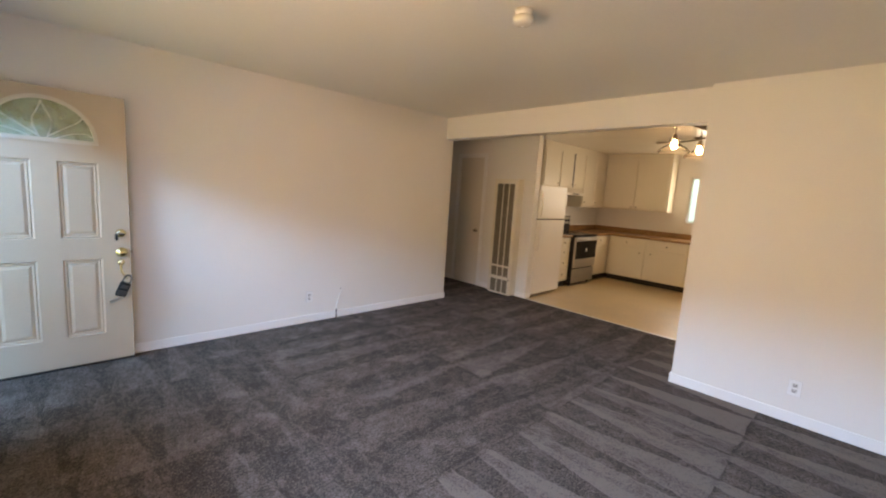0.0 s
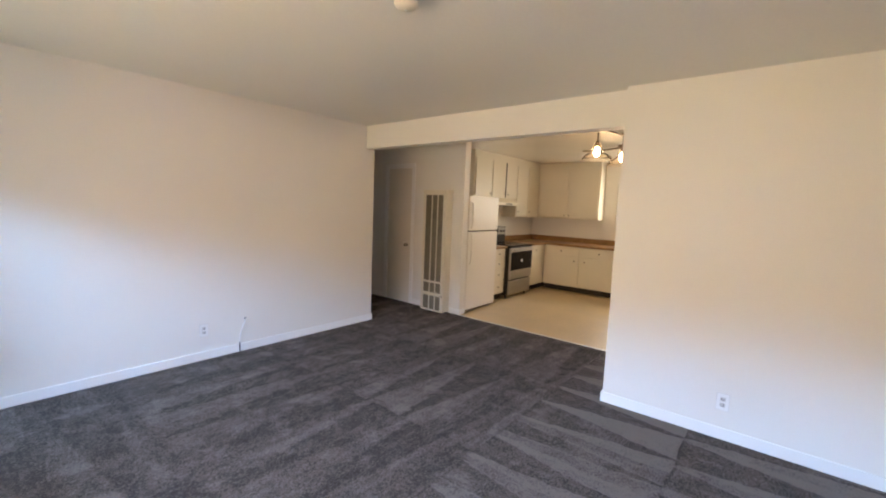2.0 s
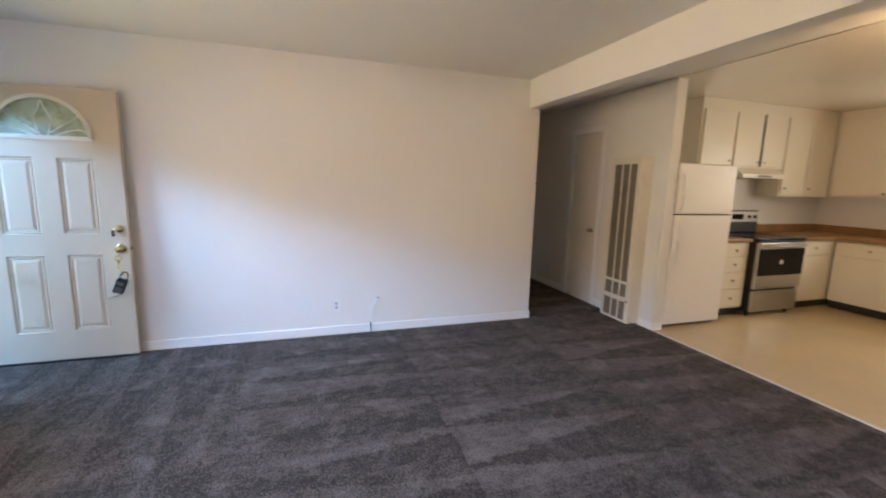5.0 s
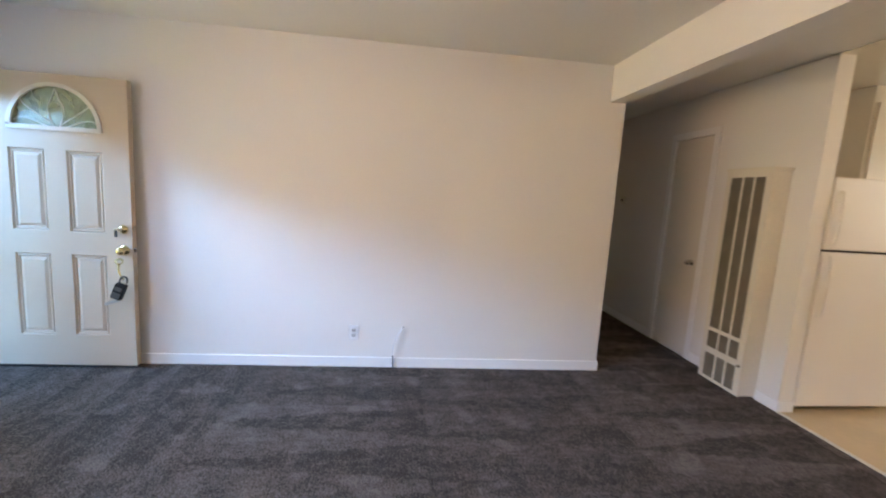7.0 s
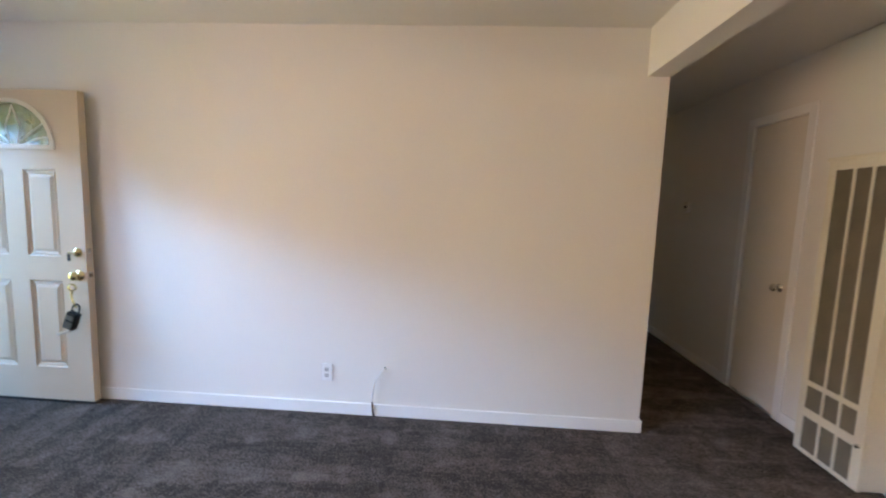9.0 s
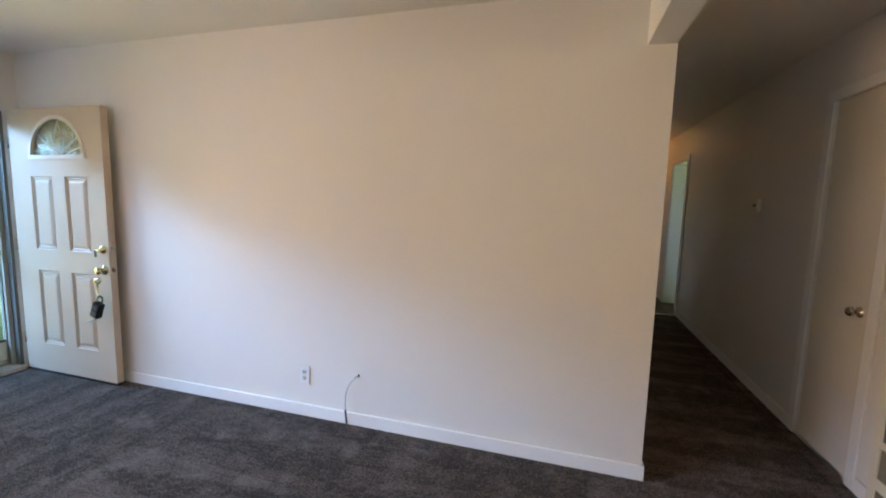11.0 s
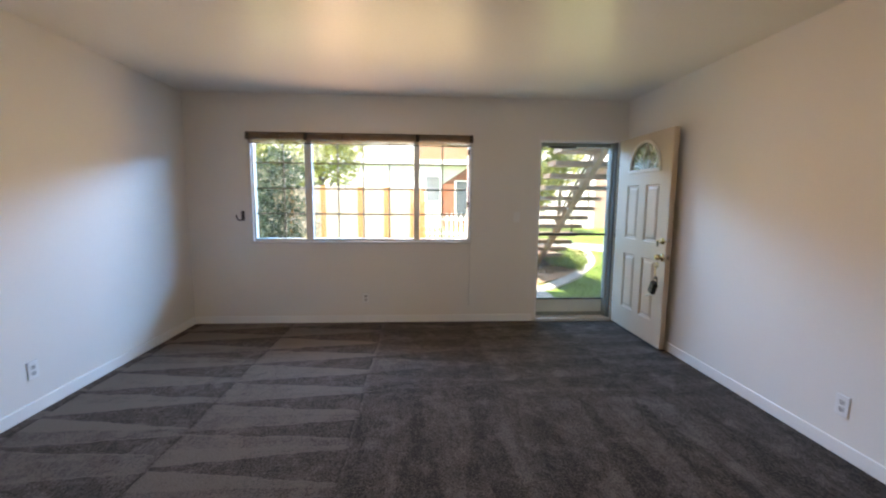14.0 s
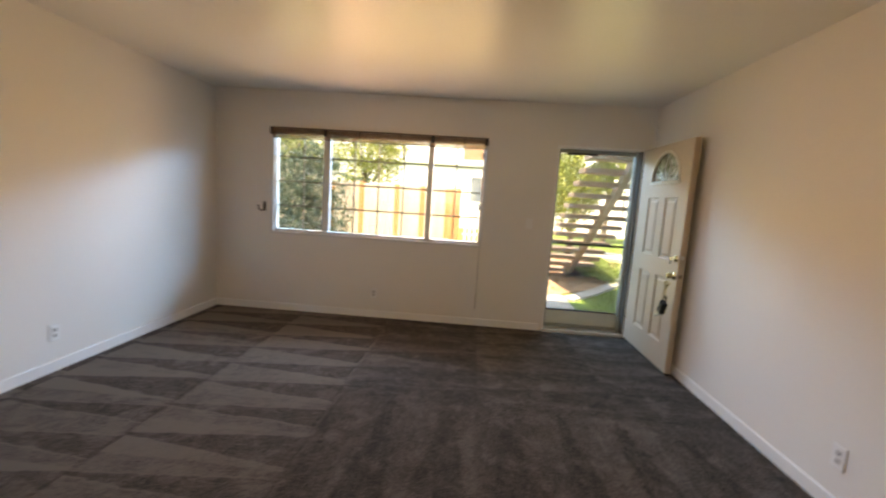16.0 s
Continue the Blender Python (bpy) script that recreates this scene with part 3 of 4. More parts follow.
part("stile", boxes((-0.018, 0.018, SW - 0.028, SW, 0, SH), bevel=0.003), ALUMINIUM, storm)
part("top_rail", boxes((-0.018, 0.018, 0.032, SW - 0.028, SH - 0.04, SH), bevel=0.003), ALUMINIUM, storm)
part("mid_rail", boxes((-0.014, 0.014, 0.032, SW - 0.028, 0.965, 0.99), bevel=0.003), BLACK, storm, "dark middle rail")
part("bottom_rail", boxes((-0.018, 0.018, 0.032, SW - 0.028, 0, 0.055), bevel=0.003), ALUMINIUM, storm)
part("kick_plate", boxes((-0.010, 0.010, 0.032, SW - 0.028, 0.055, 0.205), bevel=0.002), KICKPLATE, storm, "pale grey-green kick plate")
part("kick_trim", boxes((-0.016, 0.016, 0.032, SW - 0.028, 0.205, 0.222), bevel=0.003), BLACK, storm, "dark trim line")
for z0, z1 in ((0.222, 0.965), (0.99, SH - 0.04)):
    pane = part("pane", boxes((-0.003, 0.003, 0.032, SW - 0.028, z0, z1)), STORMGLASS, storm)
    pane.visible_shadow = False
part("closer", tube([(0.03, 0.10, SH - 0.05), (0.03, 0.42, SH - 0.05)], 0.012, 10), BLINDDARK, storm, "dark door closer tube")


def entrance_door():
    """Six-part embossed door with a fanlight, open against the wall. Local x along the leaf, y into the leaf, z up."""
    W, H, T = 0.97, 2.022, 0.05
    cx, r, z0 = 0.512, 0.280, 1.672
    d = thing("entrance_door", pose(-0.435, 4.010, 0.022), "open cream entrance door with embossed panels and fanlight", "door")
    bm = boxes((0, W, 0.012, T, 0, z0), (0, cx - r, 0.012, T, z0, H), (cx + r, W, 0.012, T, z0, H))
    n = 24
    arc = [(cx - r * math.cos(math.pi * i / n), z0 + r * math.sin(math.pi * i / n)) for i in range(n + 1)]
    for (xa, za), (xb, zb) in zip(arc, arc[1:]):
        prism(bm, [(xa, za), (xb, zb), (xb, H), (xa, H)], 0.012, T)
    # stiles and rails of the inner face, leaving the panels sunk
    cols, rows = ((0.212, 0.438), (0.572, 0.798)), ((0.225, 0.815), (0.975, 1.53))
    xs = [0, cols[0][0], cols[0][1], cols[1][0], cols[1][1], W]
    for x0, x1 in ((xs[0], xs[1]), (xs[2], xs[3]), (xs[4], xs[5])):
        add_box(bm, x0, x1, 0, 0.012, 0, z0)
    for za, zb in ((0, rows[0][0]), (rows[0][1], rows[1][0]), (rows[1][1], z0)):
        for x0, x1 in cols:
            add_box(bm, x0, x1, 0, 0.012, za, zb)
    add_box(bm, 0, cx - r, 0, 0.012, z0, H)
    add_box(bm, cx + r, W, 0, 0.012, z0, H)
    for (xa, za), (xb, zb) in zip(arc, arc[1:]):
        prism(bm, [(xa, za), (xb, zb), (xb, H), (xa, H)], 0, 0.012)
    bmesh.ops.recalc_face_normals(bm, faces=bm.faces)
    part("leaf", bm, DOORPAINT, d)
    for x0, x1 in cols:
        for za, zb in rows:
            bm = bmesh.new()
            ring = [(0.0, 0.0008), (0.010, 0.0105), (0.018, 0.005), (0.027, 0.0105), (0.048, 0.003)]
            loops = []
            for inset, y in ring:
                loops.append([bm.verts.new((x, y, z)) for x, z in ((x0 + inset, za + inset), (x1 - inset, za + inset), (x1 - inset, zb - inset), (x0 + inset, zb - inset))])
            for a, b in zip(loops, loops[1:]):
                for k in range(4):
                    bm.faces.new((a[k], a[(k + 1) % 4], b[(k + 1) % 4], b[k]))
            bm.faces.new(loops[-1])
            bmesh.ops.recalc_face_normals(bm, faces=bm.faces)
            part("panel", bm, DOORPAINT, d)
    bm = bmesh.new()
    for i in range(n):
        q = []
        for rr, k in ((r - 0.012, i), (r - 0.012, i + 1), (r + 0.014, i + 1), (r + 0.014, i)):
            q.append((cx - rr * math.cos(math.pi * k / n), z0 + rr * math.sin(math.pi * k / n)))
        prism(bm, q, -0.010, 0.004)
    add_box(bm, cx - r - 0.014, cx + r + 0.014, -0.010, 0.004, z0 - 0.016, z0 + 0.012)
    bmesh.ops.recalc_face_normals(bm, faces=bm.faces)
    part("fanlight_trim", bm, FANTRIM, d, "raised pale fanlight surround")
    bm = bmesh.new()
    prism(bm, arc, 0.018, 0.026)
    bmesh.ops.recalc_face_normals(bm, faces=bm.faces)
    part("fanlight_glass", bm, FANGLASS, d, "textured leaded fanlight glass").visible_shadow = False
    for s in (-1, 1):
        for a in ([(0.02, 0.01), (0.05, 0.12), (0.02, 0.2), (0.0, 0.26)], [(0.02, 0.02), (0.12, 0.09), (0.19, 0.14), (0.21, 0.17)], [(0.06, 0.01), (0.15, 0.05), (0.22, 0.06), (0.26, 0.04)]):
            part("came", tube(smooth_line([(cx + s * x, 0.017, z0 + z) for x, z in a], 5), 0.0042, 6), SOCKET, d)
    # locks and knob on the free side
    turn = pose(0, 0, 0, 90)
    part("deadbolt", lathe([(0, 0.022), (0.012, 0.022), (0.024, 0.016), (0.031, 0.004), (0.032, 0)], 24, Matrix.Translation((0.915, 0, 1.008)) @ turn), PALEBRASS, d, "pale worn brass deadbolt")
    part("thumb_turn", boxes((0.880, 0.926, -0.038, -0.020, 1.000, 1.017), bevel=0.003), NICKEL, d, "dull thumb turn")
    part("key", boxes((0.874, 0.894, -0.036, -0.030, 0.955, 1.004), bevel=0.002), BLACK, d, "dark key head")
    part("knob", lathe([(0, 0.062), (0.016, 0.061), (0.027, 0.052), (0.029, 0.042), (0.020, 0.030), (0.013, 0.022), (0.014, 0.010), (0.034, 0.007), (0.037, 0.0)], 28,
                       Matrix.Translation((0.915, 0, 0.858)) @ turn), PALEBRASS, d, "polished brass door knob")
    part("latch_plate", boxes((W - 0.001, W + 0.002, 0.012, 0.034, 0.84, 0.88)), NICKEL, d)
    part("latch_plate", boxes((W - 0.001, W + 0.002, 0.012, 0.034, 1.0, 1.035)), NICKEL, d)
    part("latch_bolt", boxes((W + 0.002, W + 0.012, 0.015, 0.03, 0.847, 0.868), bevel=0.002), BRONZE, d)
    for z in (0.25, 1.0, 1.78):
        part("hinge", tube([(-0.006, 0.0, z - 0.045), (-0.006, 0.0, z + 0.045)], 0.007, 10), NICKEL, d)
    part("sweep", boxes((0.0, W, 0.004, T - 0.004, -0.018, 0.0)), BLACK, d, "dark rubber door sweep")
    return d


entrance_door()
lockbox = thing("key_lockbox", pose(0.492, 3.976, 0.86), "black key lockbox hanging open from the brass knob", "lockbox")
part("collar", lathe([(0.016, -0.010), (0.022, -0.007), (0.025, 0.0), (0.022, 0.007), (0.016, 0.010)], 20, pose(-0.022, -0.010, -0.052, 90, 0, 25)), PALEBRASS, lockbox, "brass collar over the knob")
part("shackle", tube(smooth_line([(-0.022, -0.012, -0.075), (-0.024, -0.014, -0.100), (-0.020, -0.016, -0.128), (-0.006, -0.018, -0.158), (0.010, -0.020, -0.180)], 5), 0.0075, 8, 0.005), PALEBRASS, lockbox, "bent brass shackle")
tilt = pose(0.012, 0, -0.185, 0, 22, 0)
bm = tube(smooth_line([(-0.022, -0.026, -0.035), (-0.024, -0.026, 0.0), (-0.012, -0.026, 0.026), (0.012, -0.026, 0.026), (0.024, -0.026, 0.0), (0.022, -0.026, -0.035)], 5), 0.0055, 8)
bm.transform(tilt)
part("loop", bm, BLACK, lockbox, "black shackle loop")
bm = boxes((-0.034, 0.034, -0.050, -0.004, -0.142, -0.028), bevel=0.010)
bm.transform(tilt)
part("body", bm, BLACKGLOSS, lockbox)
bm = boxes((-0.024, 0.024, -0.054, -0.049, -0.076, -0.048), bevel=0.003)
bm.transform(tilt)
part("dial", bm, SLOT, lockbox, "dark dial plate")
bm = boxes((-0.028, 0.028, -0.0525, -0.0495, -0.134, -0.090), bevel=0.002)
bm.transform(tilt)
part("cavity", bm, SLOT, lockbox, "open key cavity")
bm = boxes((-0.085, 0.005, -0.052, -0.010, -0.014, 0.004), bevel=0.005)
bm.transform(pose(-0.026, 0, -0.322, 0, -20, 0))
part("lid", bm, STEEL, lockbox, "hanging grey metal lid")


# ---- plates, cable, detector ----
def outlet(m):
    o = thing("wall_outlet", m, "white duplex wall outlet above the baseboard", "outlet", "wall outlets")
    # the plate's thin outline shadow, modelled as a grey rim
    part("shade_rim", boxes((-0.0385, 0.0385, -0.0025, 0, -0.0605, 0.0605)), SOCKET, o, "grey rim that paints the shadow outline round the plate")
    part("plate", boxes((-0.036, 0.036, -0.007, -0.001, -0.058, 0.058), bevel=0.0025), PLATE, o)
    for z in (-0.020, 0.020):
        s = part("socket", boxes((-0.017, 0.017, -0.0085, -0.004, z - 0.0155, z + 0.0155), bevel=0.003), SOCKET, o, "greyish socket face")
        part("slot", boxes((-0.009, -0.005, -0.0092, -0.0083, z - 0.004, z + 0.008), (0.005, 0.009, -0.0092, -0.0083, z - 0.004, z + 0.008), (-0.0035, 0.0035, -0.0092, -0.0083, z - 0.012, z - 0.006)), SLOT, s)
    return o


first_outlet = outlet(pose(2.09, NORTH, 0.283))
copy_thing(first_outlet, pose(1.428, SOUTH, 0.284, 0, 0, 180))
copy_thing(first_outlet, pose(EAST, 0.208, 0.264, 0, 0, -90))
copy_thing(first_outlet, pose(WEST, 1.184, 0.282, 0, 0, 90))
switch = thing("light_switch", pose(WEST, 2.88, 1.2, 0, 0, 90), "white toggle light switch beside the entrance", "switch")
part("plate", boxes((-0.036, 0.036, -0.006, 0, -0.058, 0.058), bevel=0.0025), PLATE, switch)
part("toggle", boxes((-0.005, 0.005, -0.016, -0.005, -0.004, 0.014), bevel=0.002), PLATE, switch)
thermostat = thing("thermostat", pose(HALL, 5.82, 1.48, 0, 0, -90), "small beige thermostat on the dim hall wall", "thermostat")
part("case", boxes((-0.055, 0.035, -0.03, 0, -0.05, 0.05), bevel=0.008), DETECTOR, thermostat)
part("dial", boxes((-0.035, 0.015, -0.034, -0.029, -0.012, 0.012), bevel=0.003), SLOT, thermostat)
cable = thing("coaxial_cable", pose(2.48, NORTH, 0.33), "loose white coaxial cable looping out of the wall", "cable")
part("wire", tube(smooth_line([(0.0, 0.002, 0.0), (-0.010, -0.035, -0.002), (-0.05, -0.05, -0.06), (-0.072, -0.045, -0.15), (-0.074, -0.035, -0.22)], 6), 0.0052, 8), CABLE, cable)
part("sleeve", tube(smooth_line([(-0.074, -0.035, -0.22), (-0.072, -0.03, -0.27), (-0.068, -0.026, -0.328)], 4), 0.0062, 8), CABLEDARK, cable, "dark connector sleeve")
part("grommet", lathe([(0, 0.006), (0.006, 0.006), (0.009, 0.0)], 14, pose(0, 0, 0, 90)), CABLEDARK, cable)

smoke = thing("smoke_detector", pose(1.95, 1.42, TOP), "round off-white smoke detector on the ceiling", "detector")
part("base", lathe([(0.0, 0.0), (0.046, 0.0), (0.044, -0.034), (0.0, -0.034)], 32), DETECTOR, smoke)
part("cover", lathe([(0.0, -0.032), (0.044, -0.032), (0.054, -0.038), (0.054, -0.060), (0.046, -0.073), (0.020, -0.077), (0, -0.077)], 36), DETECTOR, smoke)
part("test_button", lathe([(0.008, -0.0755), (0.008, -0.079), (0, -0.080)], 14, Matrix.Translation((0.014, 0.012, 0))), PLATE, smoke)


# ---- hall ----
heater = thing("wall_heater", pose(HALL, 3.84, 0.0), "tall cream wall furnace with louvred grilles", "heater")
D, HW, HH = 0.15, 0.21, 1.75
part("cabinet", boxes((-D + 0.02, -0.001, -HW, HW, 0.015, HH - 0.012), bevel=0.006), HEATER, heater)
part("cap", boxes((-D - 0.008, -0.001, -HW - 0.012, HW + 0.012, HH - 0.012, HH + 0.010), bevel=0.004), HEATER, heater)
cols = [(-0.155, -0.063), (-0.048, 0.044), (0.059, 0.168)]
bands = [(0.035, 0.235), (0.285, 0.425), (0.455, 1.69)]
fx0, fx1 = -D, -D + 0.02
spans = [(fx0, fx1, -HW, cols[0][0], 0.012, HH - 0.012), (fx0, fx1, cols[2][1], HW, 0.012, HH - 0.012)]
edges_z = [0.012] + [v for b in bands for v in b] + [HH - 0.012]
for z0, z1 in zip(edges_z[::2], edges_z[1::2]):
    spans.append((fx0, fx1, cols[0][0], cols[2][1], z0, z1))
for (a, b), (c, e) in zip(cols, cols[1:]):
    for z0, z1 in bands:
        spans.append((fx0, fx1, b, c, z0, z1))
part("front_frame", boxes(*spans), HEATER, heater)
for y0, y1 in cols:
    for z0, z1 in bands:
        bm = bmesh.new()
        n = int((z1 - z0) / 0.010)
        for k in range(n):
            z = z0 + (k + 0.5) * (z1 - z0) / n
            vs = [bm.verts.new(v) for v in ((fx0 + 0.005, y0, z - 0.0055), (fx0 + 0.005, y1, z - 0.0055), (fx0 + 0.009, y1, z + 0.0055), (fx0 + 0.009, y0, z + 0.0055))]
            bm.faces.new(vs)
        part("grille", bm, GRILLE, heater, "grey-brown louvred grille")
part("gas_knob", lathe([(0, 0.014), (0.010, 0.014), (0.012, 0.0)], 14, Matrix.Translation((-D, -0.185, 0.25)) @ pose(0, 0, 0, 0, -90)), NICKEL, heater)

closet = thing("closet_door", pose(HALL, 4.69, 0.0), "closed flat off-white closet door with a round knob", "door")
part("leaf", boxes((0.012, 0.047, -0.257, 0.257, 0.012, 2.097), bevel=0.003), HALLDOOR, closet)
part("knob", lathe([(0, 0.058), (0.018, 0.057), (0.026, 0.048), (0.026, 0.036), (0.012, 0.026), (0.011, 0.008), (0.028, 0.005), (0.030, 0)], 24, Matrix.Translation((0.012, -0.16, 0.915)) @ pose(0, 0, 0, 0, -90)), NICKEL, closet, "worn nickel knob")
structure("trim_closet", boxes((HALL - 0.014, HALL - 0.0005, 4.95, 5.015, 0, 2.165), (HALL - 0.014, HALL - 0.0005, 4.365, 4.43, 0, 2.165), (HALL - 0.014, HALL - 0.0005, 4.43, 4.95, 2.1, 2.165), bevel=0.003), TRIM, "white painted closet door casing", "trim")
structure("trim_side_room", boxes((HALL - 0.016, HALL - 0.0005, 8.75, 8.83, 0, 2.14), (HALL - 0.016, HALL - 0.0005, 7.92, 8.0, 0, 2.14), (HALL - 0.016, HALL - 0.0005, 8.0, 8.75, 2.06, 2.14), (HALL, HALL + 0.2, 8.735, 8.7495, 0, 2.06), bevel=0.003), TRIM, "white painted doorway casing at the hall's end", "trim")
structure("threshold_hall", boxes((HEAD1 + BT, HALL, 7.94, 7.97, 0, 0.006), bevel=0.002), BRIGHTMETAL, "thin strip across the hall carpet", "trim")
globe = thing("hall_ceiling_light", pose(4.74, 9.05, TOP), "glowing orange globe light on the hall ceiling", "lamp")
part("base", lathe([(0, 0), (0.07, 0), (0.07, -0.02), (0.05, -0.035), (0, -0.035)], 24), BRASS, globe)
part("shade", lathe([(0.040, -0.035), (0.070, -0.055), (0.085, -0.088), (0.080, -0.120), (0.055, -0.147), (0, -0.158)], 28), GLOBE, globe, "warm glowing glass globe")


# ---- kitchen ----
def knob_at(parent, m):
    part("knob", lathe([(0, 0.026), (0.010, 0.025), (0.015, 0.019), (0.012, 0.012), (0.007, 0.006), (0.010, 0)], 12, m), NICKEL, parent)


def cupboard(name, m, w, d, h, fronts, toe, label, group):
    """A cabinet unit: local x along its front (0..w), y back (0..d), z up. fronts: x0, x1, z0, z1, knob x, knob z."""
    c = thing(name, m, label, "cabinet", group)
    body = [(0, w, 0.02, d, toe, h)]
    if toe:
        part("toe_kick", boxes((0, w, 0.06, d, 0.0, toe)), GAP, c, "dark recessed toe kick")
    part("body", boxes(*body), CABINET, c)
    for x0, x1, z0, z1, kx, kz in fronts:
        f = part("drawer" if z1 - z0 < 0.3 else "door", boxes((x0, x1, 0.0, 0.019, z0, z1), bevel=0.004), CABINET, c)
        knob_at(f, Matrix.Translation((kx, 0, kz)) @ pose(0, 0, 0, 90))
    return c


BASE, UP = "kitchen base cabinets", "kitchen wall cabinets"
dz = [(0.125, 0.325), (0.335, 0.525), (0.535, 0.70), (0.71, 0.85)]
cupboard("drawer_cabinet", pose(6.22, 3.58, 0), 0.44, 0.615, 0.87, [(0.015, 0.425, a, b, 0.22, (a + b) / 2) for a, b in dz], 0.1, "cream painted cabinet with four drawers", BASE)
cupboard("base_cabinet", pose(7.47, 3.58, 0), 0.68, 0.615, 0.87, [(0.02, 0.60, 0.125, 0.68, 0.08, 0.60), (0.02, 0.60, 0.70, 0.85, 0.31, 0.775)], 0.1, "cream painted cabinet with door and drawer", BASE)
turned = pose(8.15, 3.58, 0, 0, 0, -90)
for k in range(4):
    cupboard("base_cabinet", turned @ pose(k * 0.72, 0, 0), 0.72, 0.595, 0.87,
             [(0.015, 0.705, 0.125, 0.68, 0.62 if k % 2 == 0 else 0.10, 0.60), (0.015, 0.705, 0.70, 0.85, 0.36, 0.775)], 0.1, "cream painted cabinet with door and drawer", BASE)
cupboard("corner_cabinet", pose(8.1505, 3.5805, 0), 0.594, 0.615, 0.87, [], 0.1, "cream painted blind corner cabinet", BASE)
worktop = thing("worktop", pose(7.47, 4.19, 0.87), "orange-brown wood laminate worktop with low upstand", "worktop")
part("slab", boxes((0.0, KE - 7.47 - 0.001, -0.64, -0.001, 0, 0.04), (8.12 - 7.47, KE - 7.47 - 0.001, -3.5, -0.64, 0, 0.04), bevel=0.006), COUNTER, worktop)
part("upstand", boxes((0.0, KE - 7.47 - 0.022, -0.022, -0.001, 0.04, 0.14), (KE - 7.47 - 0.022, KE - 7.47 - 0.001, -3.5, -0.001, 0.04, 0.14), bevel=0.004), COUNTER, worktop)
side_top = thing("side_worktop", pose(6.22, 4.19, 0.87), "short laminate worktop beside the fridge", "worktop")
part("slab", boxes((0.0, 0.44, -0.64, -0.001, 0, 0.04), bevel=0.006), COUNTER, side_top)
part("upstand", boxes((0.0, 0.44, -0.022, -0.001, 0.041, 0.14), bevel=0.004), COUNTER, side_top)

structure("ceiling_kitchen", boxes((HALL, KE, SOUTH, KN, TOP - 0.006, TOP - 0.0005)), GLOSSCEILING, "glossy cream painted kitchen ceiling", "ceiling")
TZ = TOP - 0.007
cupboard("wall_cabinet", pose(6.1, 3.9, 1.72), 0.53, 0.299, TZ - 1.72, [(0.03, 0.515, 0.02, 0.63, 0.46, 0.07)], 0, "cream wall cabinet beside the range hood", UP)
hood_cabinet = cupboard("wall_cabinet", pose(6.631, 3.9, 1.72), 0.868, 0.299, TZ - 1.72, [(0.012, 0.435, 0.02, 0.63, 0.39, 0.07), (0.47, 0.855, 0.02, 0.63, 0.515, 0.07)], 0, "cream double wall cabinet above the hood", UP)
cupboard("wall_cabinet", pose(7.5, 3.9, 1.39), 0.929, 0.299, TZ - 1.39, [(0.015, 0.44, 0.03, 0.96, 0.06, 0.10), (0.46, 0.90, 0.03, 0.96, 0.51, 0.10)], 0, "cream wall cabinet over the worktop", UP)
cupboard("wall_cabinet", pose(8.43, 4.199, 1.39, 0, 0, -90), 1.52, 0.319, TZ - 1.39, [(0.32, 0.90, 0.03, 0.98, 0.86, 0.06), (0.915, 1.49, 0.03, 0.98, 0.955, 0.06)], 0, "cream double wall cabinet beside the window", UP)
# solid near-black filler paints the shade of the gap between these doors
part("gap_shade", boxes((0.437, 0.468, -0.002, 0.0195, 0.02, 0.63)), GAP, hood_cabinet, "dark strip that paints the shade between two doors")

fridge = thing("refrigerator", pose(5.33, 3.43, 0), "white top-freezer refrigerator with textured doors", "refrigerator")
FW, FD = 0.775, 0.76
part("body", boxes((0.005, FW - 0.005, 0.075, FD, 0.04, 1.685), bevel=0.006), FRIDGE, fridge)
low = part("fridge_door", boxes((0, FW, 0, 0.07, 0.045, 1.185), bevel=0.012, segments=3), FRIDGE, fridge)
up = part("freezer_door", boxes((0, FW, 0, 0.07, 1.20, 1.70), bevel=0.012, segments=3), FRIDGE, fridge)
part("gasket", boxes((0.012, FW - 0.012, 0.02, 0.075, 1.18, 1.205)), GAP, fridge, "dark gap between the doors")
for owner, za, zb in ((low, 1.16, 0.72), (up, 1.235, 1.60)):
    zm = (za + zb) / 2
    part("handle", tube(smooth_line([(0.055, 0.0, za), (0.055, -0.022, za + (zm - za) * 0.25), (0.055, -0.028, zm), (0.055, -0.020, zb + (zm - zb) * 0.2), (0.055, 0.0, zb)], 5), 0.012, 10), FRIDGE, owner, "white bowed handle")
part("base_grille", boxes((0.02, FW - 0.02, 0.05, 0.09, 0.01, 0.05), bevel=0.004), GRILLE, fridge)
for x in (0.06, FW - 0.06):
    part("foot", lathe([(0, 0), (0.02, 0), (0.02, 0.02), (0.012, 0.045), (0, 0.045)], 12, Matrix.Translation((x, 0.1, -0.004))), BLACK, fridge)

stove = thing("electric_range", pose(6.68, 3.50, 0), "stainless electric range with black oven glass", "stove")
SWD = 0.77
part("body", boxes((0.004, SWD - 0.004, 0.03, 0.64, 0.05, 0.895)), BLACK, stove)
part("storage_drawer", boxes((0.008, SWD - 0.008, 0.0, 0.03, 0.06, 0.30), bevel=0.006), STEEL, stove)
oven = part("oven_door", boxes((0.008, SWD - 0.008, -0.012, 0.03, 0.33, 0.865), bevel=0.006), STEEL, stove)
part("oven_window", boxes((0.010, SWD - 0.010, -0.0155, -0.011, 0.485, 0.80), bevel=0.002), BLACKGLASS, oven, "black oven window")
part("badge", boxes((SWD / 2 - 0.02, SWD / 2 + 0.02, -0.0175, -0.0157, 0.62, 0.665), bevel=0.004), PLATE, oven, "small pale sticker")
